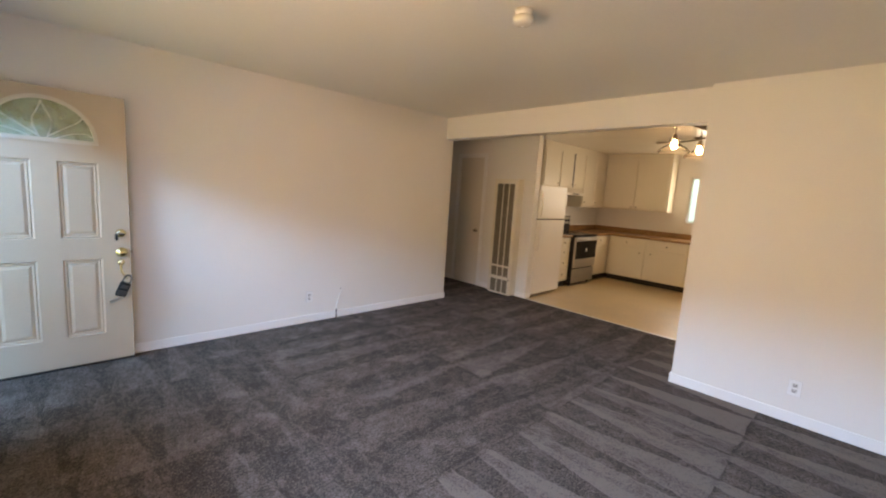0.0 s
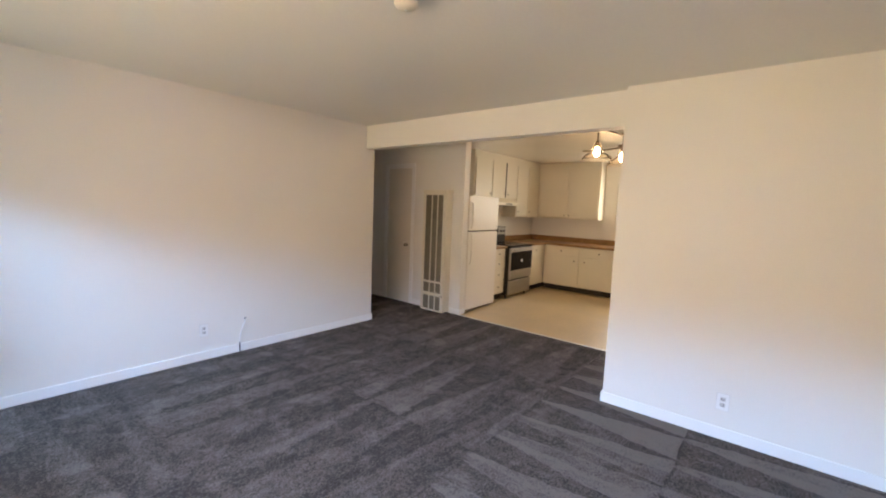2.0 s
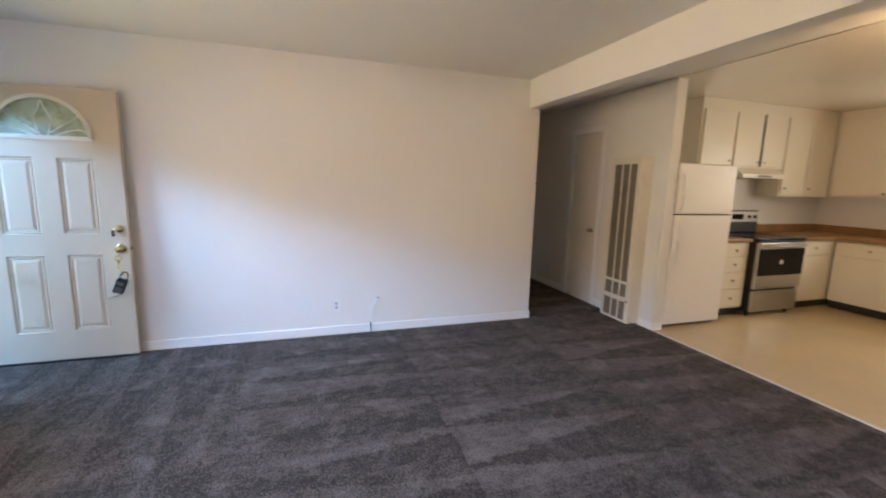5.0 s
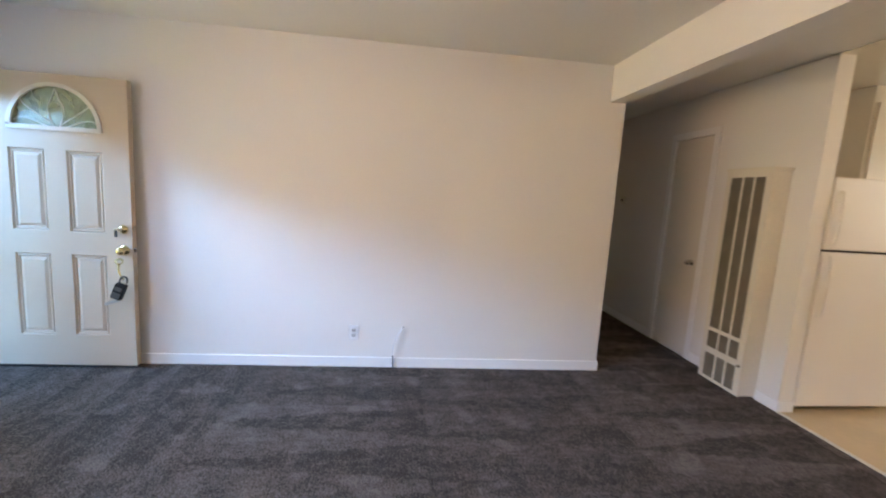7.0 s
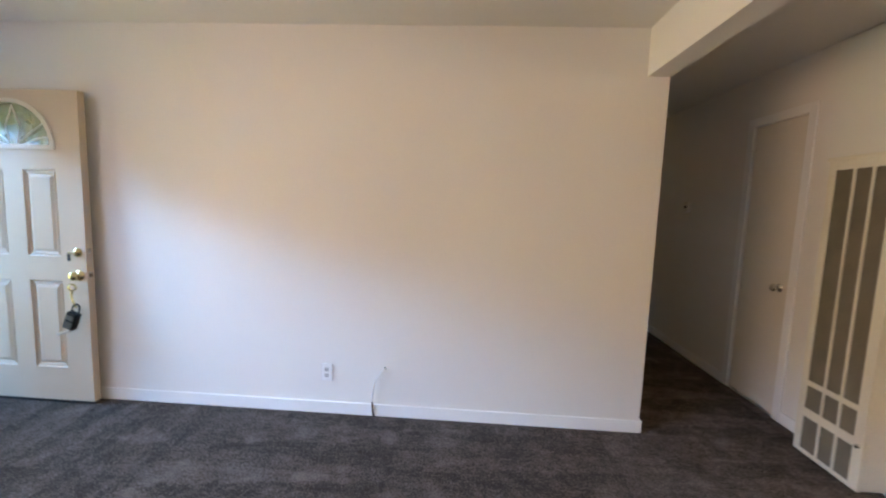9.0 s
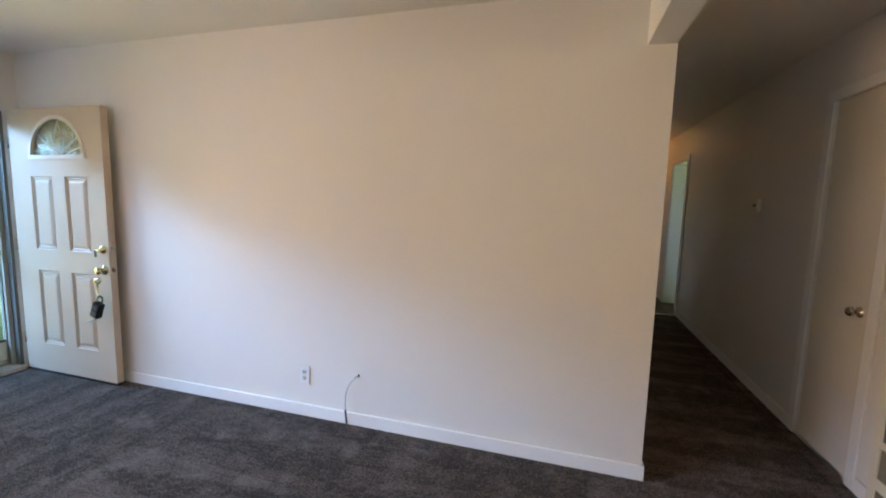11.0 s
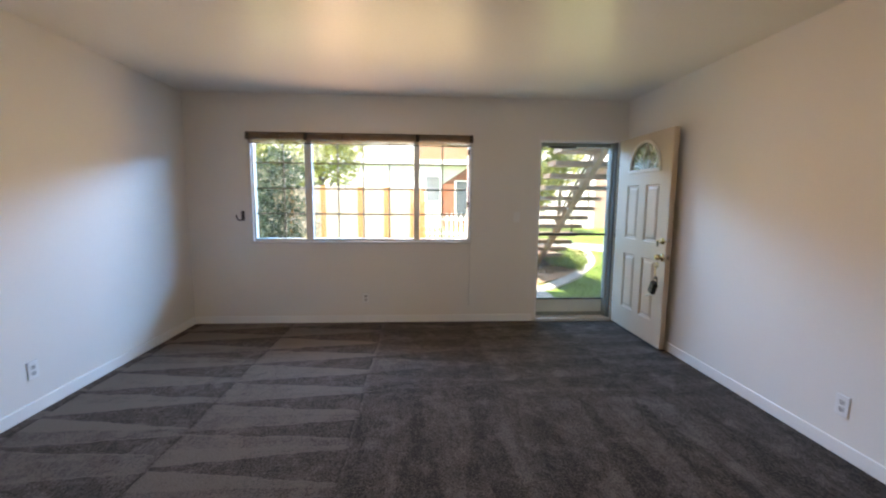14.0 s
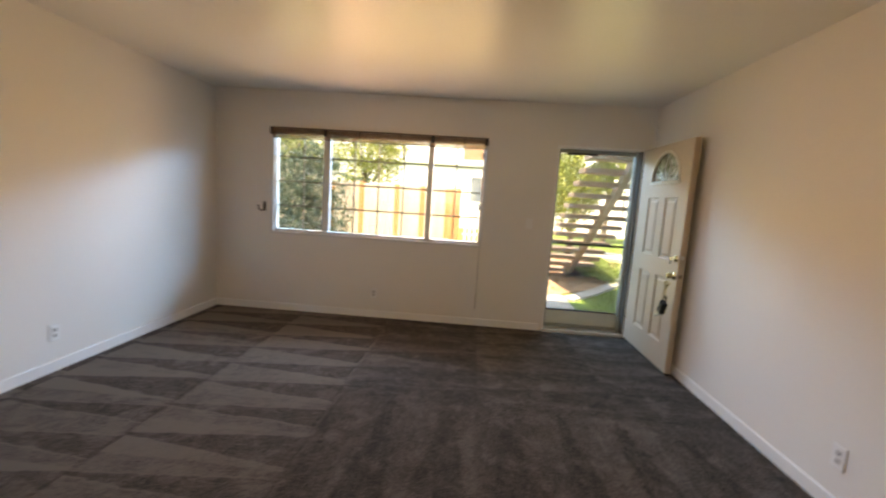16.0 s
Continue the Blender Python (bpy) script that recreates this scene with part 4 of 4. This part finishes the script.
part("handle", tube([(0.05, -0.05, 0.832), (SWD - 0.05, -0.05, 0.832)], 0.012, 12), STEEL, oven, "steel bar handle")
for x in (0.08, SWD - 0.08):
    part("handle_post", tube([(x, -0.05, 0.832), (x, -0.01, 0.832)], 0.008, 8), STEEL, oven)
part("front_panel", boxes((0.004, SWD - 0.004, -0.005, 0.03, 0.872, 0.895), bevel=0.004), BLACK, stove)
part("cooktop", boxes((0, SWD, -0.012, 0.64, 0.895, 0.915), bevel=0.004), BLACKGLASS, stove, "black glass cooktop")
guard = part("backguard", boxes((0, SWD, 0.575, 0.645, 0.915, 1.20), bevel=0.012), BLACK, stove)
part("control_panel", boxes((0.02, SWD - 0.02, 0.566, 0.576, 1.055, 1.185), bevel=0.003), STEEL, guard, "stainless control panel")
part("display", boxes((SWD / 2 - 0.10, SWD / 2 + 0.10, 0.563, 0.567, 1.085, 1.155)), BLACKGLASS, guard)
for x in (0.09, 0.19, SWD - 0.19, SWD - 0.09):
    part("control_knob", lathe([(0, 0.026), (0.018, 0.025), (0.022, 0.0)], 14, Matrix.Translation((x, 0.566, 1.12)) @ pose(0, 0, 0, 90)), BLACK, guard)
for x, y, r in ((0.2, 0.16, 0.1), (0.57, 0.16, 0.08), (0.2, 0.42, 0.08), (0.57, 0.42, 0.1)):
    part("burner_ring", lathe([(r, 0.9152), (r, 0.9158), (r - 0.006, 0.9158), (r - 0.006, 0.9152)], 28, Matrix.Translation((x, y, 0))), GRILLE, stove)
for x in (0.05, SWD - 0.05):
    part("foot", lathe([(0, 0), (0.018, 0), (0.018, 0.05), (0, 0.05)], 10, Matrix.Translation((x, 0.08, -0.004))), BLACK, stove)

hood = thing("range_hood", pose(6.69, 4.199, 1.60), "cream under-cabinet range hood", "hood")
bm = bmesh.new()
v0 = [bm.verts.new(p) for p in ((0, -0.40, 0.0), (0.72, -0.40, 0.0), (0.72, 0, 0.0), (0, 0, 0.0))]
v1 = [bm.verts.new(p) for p in ((0, -0.40, 0.045), (0.72, -0.40, 0.045), (0.72, 0, 0.045), (0, 0, 0.045))]
v2 = [bm.verts.new(p) for p in ((0, -0.30, 0.119), (0.72, -0.30, 0.119), (0.72, 0, 0.119), (0, 0, 0.119))]
for a, b in ((v0, v1), (v1, v2)):
    for k in range(4):
        bm.faces.new((a[k], a[(k + 1) % 4], b[(k + 1) % 4], b[k]))
bm.faces.new(v0[::-1])
bm.faces.new(v2)
bmesh.ops.recalc_face_normals(bm, faces=bm.faces)
part("shell", bm, CABINET, hood)
part("filter", boxes((0.08, 0.64, -0.36, -0.1, -0.006, -0.001)), GRILLE, hood)
part("switch_plate", boxes((0.25, 0.47, -0.404, -0.399, 0.012, 0.034)), GRILLE, hood)

# pendants on a curved ceiling track
track = thing("pendant_track_light", pose(5.22, 1.66, TOP), "ceiling track light with lit glass pendants", "lamp")
part("bar", tube(smooth_line([(0, 0, -0.03), (0.45, -0.10, -0.035), (0.95, -0.12, -0.035), (1.4, 0.12, -0.035), (1.62, 0.5, -0.035), (1.62, 0.78, -0.035)], 6), 0.012, 8), BRONZE, track, "curved dull metal bar")
for x, y in ((0, 0), (0.58, -0.10), (1.45, 0.17)):
    part("canopy", lathe([(0, 0), (0.055, 0), (0.055, -0.012), (0.03, -0.035), (0, -0.035)], 20, Matrix.Translation((x, y, -0.001))), BRONZE, track)
for x, y in ((0, 0), (0.58, -0.10)):
    at = Matrix.Translation((x, y, 0))
    part("stem", tube([(x, y, -0.03), (x, y, -0.17)], 0.006, 8), BRONZE, track)
    part("socket", lathe([(0.006, -0.165), (0.02, -0.175), (0.026, -0.20), (0.026, -0.235), (0.0, -0.235)], 16, at), BRONZE, track)
    part("bulb", lathe([(0.012, -0.235), (0.018, -0.25), (0.032, -0.28), (0.033, -0.305), (0.022, -0.33), (0, -0.338)], 18, at), BULB, track, "glowing warm bulb")
    shade = part("shade", lathe([(0.028, -0.205), (0.044, -0.212), (0.050, -0.235), (0.052, -0.27), (0.075, -0.29), (0.125, -0.318), (0.158, -0.35), (0.168, -0.378), (0.165, -0.378), (0.155, -0.352), (0.123, -0.321), (0.073, -0.293), (0.049, -0.272), (0.047, -0.237), (0.042, -0.215), (0.028, -0.208)], 32, at), SHADEGLASS, track, "clear bell-shaped glass shade")
    shade.visible_shadow = False

# ---- outside ----
structure("ground", boxes((-300, 300, -300, 300, GROUND - 0.5, GROUND)), LAWN, "green lawn reaching the distance", "ground")
# out of view; overhangs sized to cast the lawn's shadow edge and block sun
structure("eave", boxes((-1.38, WOUT, -4, 12, 2.63, 2.80), (KE + 0.15, KE + 0.8, -4, 8, 2.63, 2.80), (WOUT, KE + 0.15, -4, 12, 2.66, 2.80)), STUCCOWHITE, "unseen white eave and roof slab, added to shade windows and lawn edge", "eave")
structure("wall_outside", boxes((WOUT, -0.5, NORTH + 0.14, 12, -0.3, 2.63), (WOUT, -0.5, -4, SOUTH - 0.15, -0.3, 2.63)), STUCCOWHITE, "white stucco house front", "wall")
structure("pavement", boxes((-3.1, WOUT - 0.001, -3.0, 3.93, GROUND - 0.1, GROUND + 0.012), bevel=0.01), CONCRETE, "pale concrete path along the house", "pavement")
structure("doorstep", boxes((-1.35, WOUT - 0.001, 2.9, 4.2, GROUND, -0.03), bevel=0.012), CONCRETE, "pale concrete doorstep", "step")
structure("curb", ribbon(smooth_line([(-2.75, 3.95), (-3.2, 4.35), (-4.1, 5.05), (-5.6, 5.95), (-7.0, 6.5), (-8.4, 6.95)], 6), 0.24, GROUND - 0.1, GROUND + 0.035), CONCRETE, "pale curved concrete mowing kerb", "kerb")
structure("walkway", ribbon(smooth_line([(-12.5, 3.6), (-10.6, 6.1), (-8.9, 7.7), (-6.3, 8.7), (-3.2, 9.7), (1.0, 10.5)], 6), 1.6, GROUND - 0.1, GROUND + 0.015), CONCRETE, "pale concrete walkway across the lawn", "pavement")
bm = bmesh.new()
bed = smooth_line([(-3.15, 3.95), (-4.1, 4.95), (-5.6, 5.85), (-7.0, 6.4), (-8.4, 6.85), (-9.0, 5.4), (-8.6, 3.9), (-6.0, 3.4), (-3.15, 3.4), (-3.15, 3.95)], 5)
low_ring = [bm.verts.new((p.x, p.y, GROUND - 0.02)) for p in bed[:-1]]
top_ring = [bm.verts.new((p.x, p.y, GROUND + 0.02)) for p in bed[:-1]]
bm.faces.new(top_ring)
for k in range(len(low_ring)):
    j = (k + 1) % len(low_ring)
    bm.faces.new((low_ring[k], low_ring[j], top_ring[j], top_ring[k]))
bmesh.ops.recalc_face_normals(bm, faces=bm.faces)
structure("planting_bed", bm, MULCH, "brown wood mulch bed under the stair", "ground")


def leaf_cloud(rng, centre, radii, count, size, hollow=0.55, lumps=9, stretch=1.0):
    """Many small folded leaves gathered into clumps round a centre."""
    c, r = np.array(centre), np.array(radii)
    seeds = []
    for _ in range(lumps):
        v = rng.normal(size=3)
        v /= np.linalg.norm(v)
        seeds.append((c + v * r * rng.uniform(hollow, 0.9), rng.uniform(0.28, 0.55)))
    verts, faces = [], []
    for i in range(count):
        s, k = seeds[i % lumps]
        v = rng.normal(size=3)
        v /= np.linalg.norm(v)
        p = s + v * r * k * rng.uniform(0.55, 1.0)
        a, b = rng.normal(size=3), rng.normal(size=3)
        a /= np.linalg.norm(a)
        b -= a * b.dot(a)
        b /= np.linalg.norm(b)
        n = np.cross(a, b)
        L = size * rng.uniform(0.6, 1.3)
        w = L * 0.32
        o = len(verts)
        verts += [p - a * L * 0.5, p + b * w + n * w * 0.4, p + a * L * 0.5 * stretch, p - b * w + n * w * 0.4]
        faces += [(o, o + 1, o + 2), (o, o + 2, o + 3)]
    me = bpy.data.meshes.new("leaves")
    me.from_pydata([tuple(v) for v in verts], [], faces)
    return me


def foliage(parent, name, me, material, label=""):
    me.materials.append(material)
    ob = new(name, me)
    ob.parent = parent
    return tagged(ob, label) if label else ob


def tree(name, x, y, height, crown_z, radii, leaves, size, material, label, seed, lumps=16):
    rng = np.random.default_rng(seed)
    t = thing(name, pose(x, y, GROUND), label, "tree")
    lean = rng.uniform(-0.15, 0.15, 2)
    trunk = smooth_line([(0, 0, -0.05), (lean[0] * 0.4, lean[1] * 0.4, height * 0.35), (lean[0], lean[1], height * 0.75)], 5)
    part("trunk", tube(trunk, 0.11, 10, 0.05), BARK, t)
    for k in range(6):
        a = 2 * math.pi * k / 6 + rng.uniform(-0.4, 0.4)
        z0 = height * rng.uniform(0.4, 0.7)
        e = Vector((math.cos(a) * radii[0] * 0.7, math.sin(a) * radii[1] * 0.7, crown_z + radii[2] * rng.uniform(-0.2, 0.5)))
        s = Vector((lean[0] * z0 / height, lean[1] * z0 / height, z0))
        part("limb", tube([s, s.lerp(e, 0.5) + Vector((0, 0, 0.15)), e], 0.045, 7, 0.012), BARK, t)
    foliage(t, "crown", leaf_cloud(rng, (0, 0, crown_z), radii, leaves, size, 0.4, lumps), material)
    return t


def shrub(name, x, y, radii, leaves, size, material, label, seed, lumps=10):
    rng = np.random.default_rng(seed)
    s = thing(name, pose(x, y, GROUND), label, "shrub")
    for k in range(5):
        a = 2 * math.pi * k / 5
        part("stem", tube([(0, 0, -0.02), (math.cos(a) * radii[0] * 0.3, math.sin(a) * radii[1] * 0.3, radii[2] * 0.6), (math.cos(a) * radii[0] * 0.6, math.sin(a) * radii[1] * 0.6, radii[2] * 1.2)], 0.015, 6, 0.006), BARK, s)
    foliage(s, "leaves", leaf_cloud(rng, (0, 0, radii[2]), radii, leaves, size, 0.3, lumps), material)
    return s


# fence of boards on both sides of its rails
fence = thing("board_fence", pose(-7.2, 1.96, GROUND), "tall fence of pale and orange-brown boards in sun", "fence")
board = mesh_of("board", boxes((-0.01, 0.01, -0.139, -0.002, 0.04, 1.84), bevel=0.003, segments=1), FENCEWOOD)
orange_board = mesh_of("board", boxes((-0.01, 0.01, -0.139, -0.002, 0.04, 1.84), bevel=0.003, segments=1), FENCEORANGE)
rng = np.random.default_rng(4)
for k in range(42):
    b = new("board", orange_board if k < 3 or k in (7, 12, 19, 25, 30) else board)
    b.parent = fence
    b.matrix_basis = pose(0.034 + rng.uniform(-0.004, 0.004), -0.14 * k, rng.uniform(-0.03, 0.03), 0, 0, rng.uniform(-1.5, 1.5))
for z in (0.35, 1.5):
    part("rail", boxes((-0.022, 0.022, -5.8, 0, z, z + 0.085)), FENCEWOOD, fence)
for k in range(4):
    part("post", boxes((-0.046, 0.046, -1.9 * k - 0.092, -1.9 * k, 0, 1.9), bevel=0.006, segments=1), FENCEWOOD, fence)

picket_fence = thing("picket_fence", pose(-10.5, 2.1, GROUND), "low white picket fence beside the board fence", "fence")
bm = bmesh.new()
prism(bm, [(-0.04, 0.05), (0.04, 0.05), (0.04, 1.0), (0, 1.07), (-0.04, 1.0)], -0.01, 0.01)
bm.transform(pose(0, 0, 0, 0, 0, 90))
bmesh.ops.recalc_face_normals(bm, faces=bm.faces)
picket = mesh_of("picket", bm, PICKET)
for k in range(18):
    p = new("picket", picket)
    p.parent = picket_fence
    p.matrix_basis = pose(0.02, 0.17 * k, rng.uniform(-0.01, 0.01))
for z in (0.3, 0.8):
    part("rail", boxes((-0.02, 0.008, -0.1, 3.0, z, z + 0.07)), PICKET, picket_fence)

# open outdoor stair on one slanted beam, climbing towards the house
stair = thing("outdoor_stair", pose(-5.3, 4.41, GROUND), "open wooden outdoor stair on a single beam", "stair")
tread = mesh_of("tread", boxes((-0.16, 0.16, -0.56, 0.56, -0.075, 0.0), bevel=0.008, segments=1), STAIRWOOD)
for k in range(14):
    t = new("tread", tread)
    t.parent = stair
    t.matrix_basis = pose(0.26 * k + 0.1, 0, 0.178 * k + 0.178, 0, 0, rng.uniform(-0.4, 0.4))
    part("bracket", boxes((0.26 * k - 0.03, 0.26 * k + 0.18, 0.055, 0.145, 0.178 * k + 0.06, 0.178 * k + 0.127)), STAIRWOOD, stair)
bm = bmesh.new()
prism(bm, [(-0.06, -0.02), (0.08, -0.02), (3.75, 2.48), (3.75, 2.59), (3.68, 2.59)], 0.05, 0.15)
bmesh.ops.recalc_face_normals(bm, faces=bm.faces)
part("beam", bm, STAIRWOOD, stair, "heavy slanted beam")
for s in (0.5,):
    part("handrail", tube([(0.1, s, 1.05), (3.6, s, 3.45)], 0.022, 8), BLACK, stair, "thin dark handrail")
    for k in (1, 4, 7, 10, 13):
        part("baluster", tube([(0.26 * k + 0.1, s, 0.178 * k + 0.17), (0.26 * k + 0.1, s, 0.178 * k + 1.12)], 0.011, 6), BLACK, stair)
part("landing", boxes((3.72, 4.62, -0.53, 0.53, 2.60, 2.68)), STAIRWOOD, stair)

tree("garden_tree", -10.2, -1.5, 3.4, 3.3, (1.5, 1.7, 1.75), 13000, 0.085, LEAFBRIGHT, "yellow-green leafy tree behind the fence", 11, 22)
tree("garden_tree", -9.6, 5.55, 3.4, 2.9, (1.5, 1.45, 2.2), 17000, 0.10, LEAFBRIGHT, "yellow-green leafy tree beyond the stair", 12, 22)
tree("garden_tree", -14.0, 8.0, 4.6, 5.2, (1.7, 1.9, 2.0), 5000, 0.17, LEAFBRIGHT, "tall leafy tree in front of the houses", 13, 18)
tree("garden_tree", -6.3, -2.6, 2.6, 2.7, (1.1, 1.3, 1.2), 9000, 0.075, LEAFBRIGHT, "yellow-green leafy tree above the hedge", 14, 20)
shrub("tall_hedge", -3.9, -1.1, (0.8, 0.95, 1.25), 15000, 0.055, LEAFDARK, "tall dark hedge with pale speckled leaves", 21, 26)
shrub("tall_hedge", -4.9, -2.4, (0.9, 1.2, 1.30), 6000, 0.085, LEAFDARK, "tall dark hedge with pale speckled leaves", 22, 22)
shrub("round_shrub", -5.05, 5.2, (0.85, 0.55, 0.24), 6500, 0.05, LEAFBUSH, "low round light green shrub in the bed", 23, 16)
shrub("purple_shrub", -5.3, 4.62, (0.42, 0.32, 0.24), 1800, 0.055, LEAFPURPLE, "small dark purple shrub by the stair foot", 24, 10)
shrub("lawn_plant", -3.7, 6.5, (0.32, 0.32, 0.12), 700, 0.06, LEAFBUSH, "low leafy plant at the lawn", 25, 8)
shrub("clipped_hedge", -10.8, 13.4, (0.9, 0.9, 0.85), 4200, 0.08, LEAFDARK, "dark clipped hedge beside a white house", 26, 18)
shrub("clipped_hedge", -12.0, 10.85, (0.95, 0.95, 0.68), 4200, 0.08, LEAFBUSH, "green clipped hedge before the pinkish building", 28, 18)
shrub("round_shrub", -7.9, 11.6, (0.6, 0.6, 0.4), 2200, 0.07, LEAFBUSH, "light green shrub beyond the walkway", 27, 12)

rng = np.random.default_rng(8)
verts, faces = [], []
for _ in range(2600):
    x, y = rng.uniform(-8.3, -3.2), rng.uniform(3.6, 6.2)
    if y > 3.95 + (-3.15 - x) * 0.58:
        continue
    a, L, w = rng.uniform(0, 6.3), rng.uniform(0.02, 0.06), rng.uniform(0.006, 0.016)
    c, s, o, z = math.cos(a), math.sin(a), len(verts), GROUND + 0.022
    verts += [(x - c * L, y - s * L, z), (x + s * w, y - c * w, z + 0.012), (x + c * L, y + s * L, z + rng.uniform(0, 0.02)), (x - s * w, y + c * w, z + 0.012)]
    faces += [(o, o + 1, o + 2), (o, o + 2, o + 3)]
me = bpy.data.meshes.new("bark_chips")
me.from_pydata(verts, [], faces)
me.materials.append(CHIP)
tagged(new("bark_chips", me), "loose orange-brown bark chips on the bed", "mulch", "", "stuff")

verts, faces = [], []
GRASSLEAF = leaf_material("grass_blade", (0.08, 0.14, 0.02), (0.15, 0.22, 0.035), (0.22, 0.25, 0.06))
for _ in range(16000):
    x, y = rng.uniform(-7.5, -1.2), rng.uniform(4.2, 8.2)
    if x < -2.6 and y < 4.15 + (-2.75 - x) * 0.75 - max(0, (-5.6 - x)) * 0.35:
        continue
    a, h = rng.uniform(0, 6.3), rng.uniform(0.025, 0.06)
    c, s, o = math.cos(a), math.sin(a), len(verts)
    verts += [(x - c * 0.004, y - s * 0.004, GROUND), (x + c * 0.004, y + s * 0.004, GROUND), (x + s * h * 0.5, y - c * h * 0.5, GROUND + h)]
    faces.append((o, o + 1, o + 2))
me = bpy.data.meshes.new("grass")
me.from_pydata(verts, [], faces)
me.materials.append(GRASSLEAF)
tagged(new("grass", me), "short green lawn grass", "grass", "", "stuff")


# ---- buildings across the garden ----
def far_window(parent, y, z, w, h, x=0.0, glass=FARGLASS):
    f = part("window", boxes((x - 0.02, x + 0.05, y - w / 2 - 0.08, y + w / 2 + 0.08, z - 0.08, z), (x - 0.02, x + 0.05, y - w / 2 - 0.08, y + w / 2 + 0.08, z + h, z + h + 0.08),
                             (x - 0.02, x + 0.05, y - w / 2 - 0.08, y - w / 2, z, z + h), (x - 0.02, x + 0.05, y + w / 2, y + w / 2 + 0.08, z, z + h)), PICKET, parent)
    part("pane", boxes((x, x + 0.02, y - w / 2, y + w / 2, z, z + h)), glass, f)
    return f


flats = thing("apartment_building", pose(-18.5, 0, GROUND), "two-storey white and peach apartment building", "building")
part("lower_wall", boxes((-6, 0, -9, 3.02, 0, 3.35)), STUCCOWHITE, flats, "sunlit white stucco wall")
bm = boxes((-6, -0.3, 3.02, 6.2, 0, 2.3))
vs = [(3.02, 2.3), (6.2, 2.3), (6.2, 3.35), (4.6, 3.35)]
prism(bm, vs, -6, -0.3)
for v in bm.verts[-8:]:
    v.co.x, v.co.y = v.co.y, v.co.x
bmesh.ops.recalc_face_normals(bm, faces=bm.faces)
part("recessed_wall", bm, STUCCORED, flats, "red-brown recessed wall under a sloping eave")
part("upper_panel", boxes((-6, -0.31, 3.02, 6.2, 2.3, 3.35)), STUCCOWHITE, flats, "white gable face")
part("lower_wall", boxes((-6, 0, 6.2, 11.6, 0, 3.35)), STUCCOWHITE, flats, "sunlit white stucco wall")
part("lower_wall", boxes((-6, -0.1, 11.6, 19, 0, 3.35)), STUCCOPINK, flats, "pinkish stucco wall")
part("upper_wall", boxes((-6, 0.05, 1.7, 6.2, 3.65, 6.2)), STUCCOPEACH, flats, "peach stucco upper storey")
part("upper_wall", boxes((-6, 0.0, 6.2, 19, 3.65, 6.2)), STUCCOWHITE, flats, "white stucco upper storey")
part("upper_wall", boxes((-6, 0.0, -9, 1.7, 3.65, 6.2)), STUCCOWHITE, flats, "white stucco upper storey")
part("band", boxes((-6, 0.12, -9, 19, 3.35, 3.65), bevel=0.02), PICKET, flats, "white band between storeys")
part("roof", boxes((-6.4, 0.3, -9.5, 19.5, 6.2, 6.5), bevel=0.03), ROOFRED, flats)
far_window(flats, 2.56, 1.45, 0.72, 1.3)
far_window(flats, 4.3, 0.5, 0.9, 2.0, -0.3)
far_window(flats, -4.0, 1.2, 1.4, 1.2)
for y, x in ((4.0, 0.05), (8.5, 0.0), (13.0, 0.0)):
    far_window(flats, y, 4.5, 1.2, 1.2, x)

house = thing("white_house", pose(-13.5, 16.5, GROUND, 0, 0, -40), "white house with red tiled gable roof", "house")
part("wall", boxes((-3, 3, -2.5, 2.5, 0, 2.9)), STUCCOWHITE, house)
bm = bmesh.new()
prism(bm, [(-3.4, 2.8), (3.4, 2.8), (0, 4.6)], -2.9, 2.9)
bmesh.ops.recalc_face_normals(bm, faces=bm.faces)
part("roof", bm, ROOFRED, house)
part("bargeboard", boxes((-3.45, 3.45, -2.95, -2.9, 2.70, 2.86)), PICKET, house)
bm = boxes((-0.02, 0.05, -0.6, 0.6, 1.0, 2.1))
bm.transform(pose(0, -2.5, 0, 0, 0, -90))
part("window", bm, FARGLASS, house)
part("door", boxes((1.4, 2.3, -2.55, -2.49, 0, 2.05)), STUCCORED, house)
tall = thing("tan_house", pose(-16, 30, GROUND), "tan two-storey house behind the white one", "house")
part("wall", boxes((-12, 12, -3, 3, 0, 6.4)), STUCCOPEACH, tall)
part("roof", boxes((-12.5, 12.5, -3.5, 3.5, 6.4, 6.7), bevel=0.03), ROOFRED, tall)
for x in (-8, -4, 0, 4, 8):
    f = part("window", boxes((x - 0.7, x + 0.7, -3.06, -2.98, 4.0, 5.3)), PICKET, tall)
    part("pane", boxes((x - 0.6, x + 0.6, -3.08, -3.05, 4.1, 5.2)), FARGLASS, f)
yard_wall = structure("backdrop_wall", boxes((KE + 7.0, KE + 7.3, -12, 16, GROUND, 3.2)), STUCCOWHITE, "sunlit pale wall beyond the kitchen window", "wall")
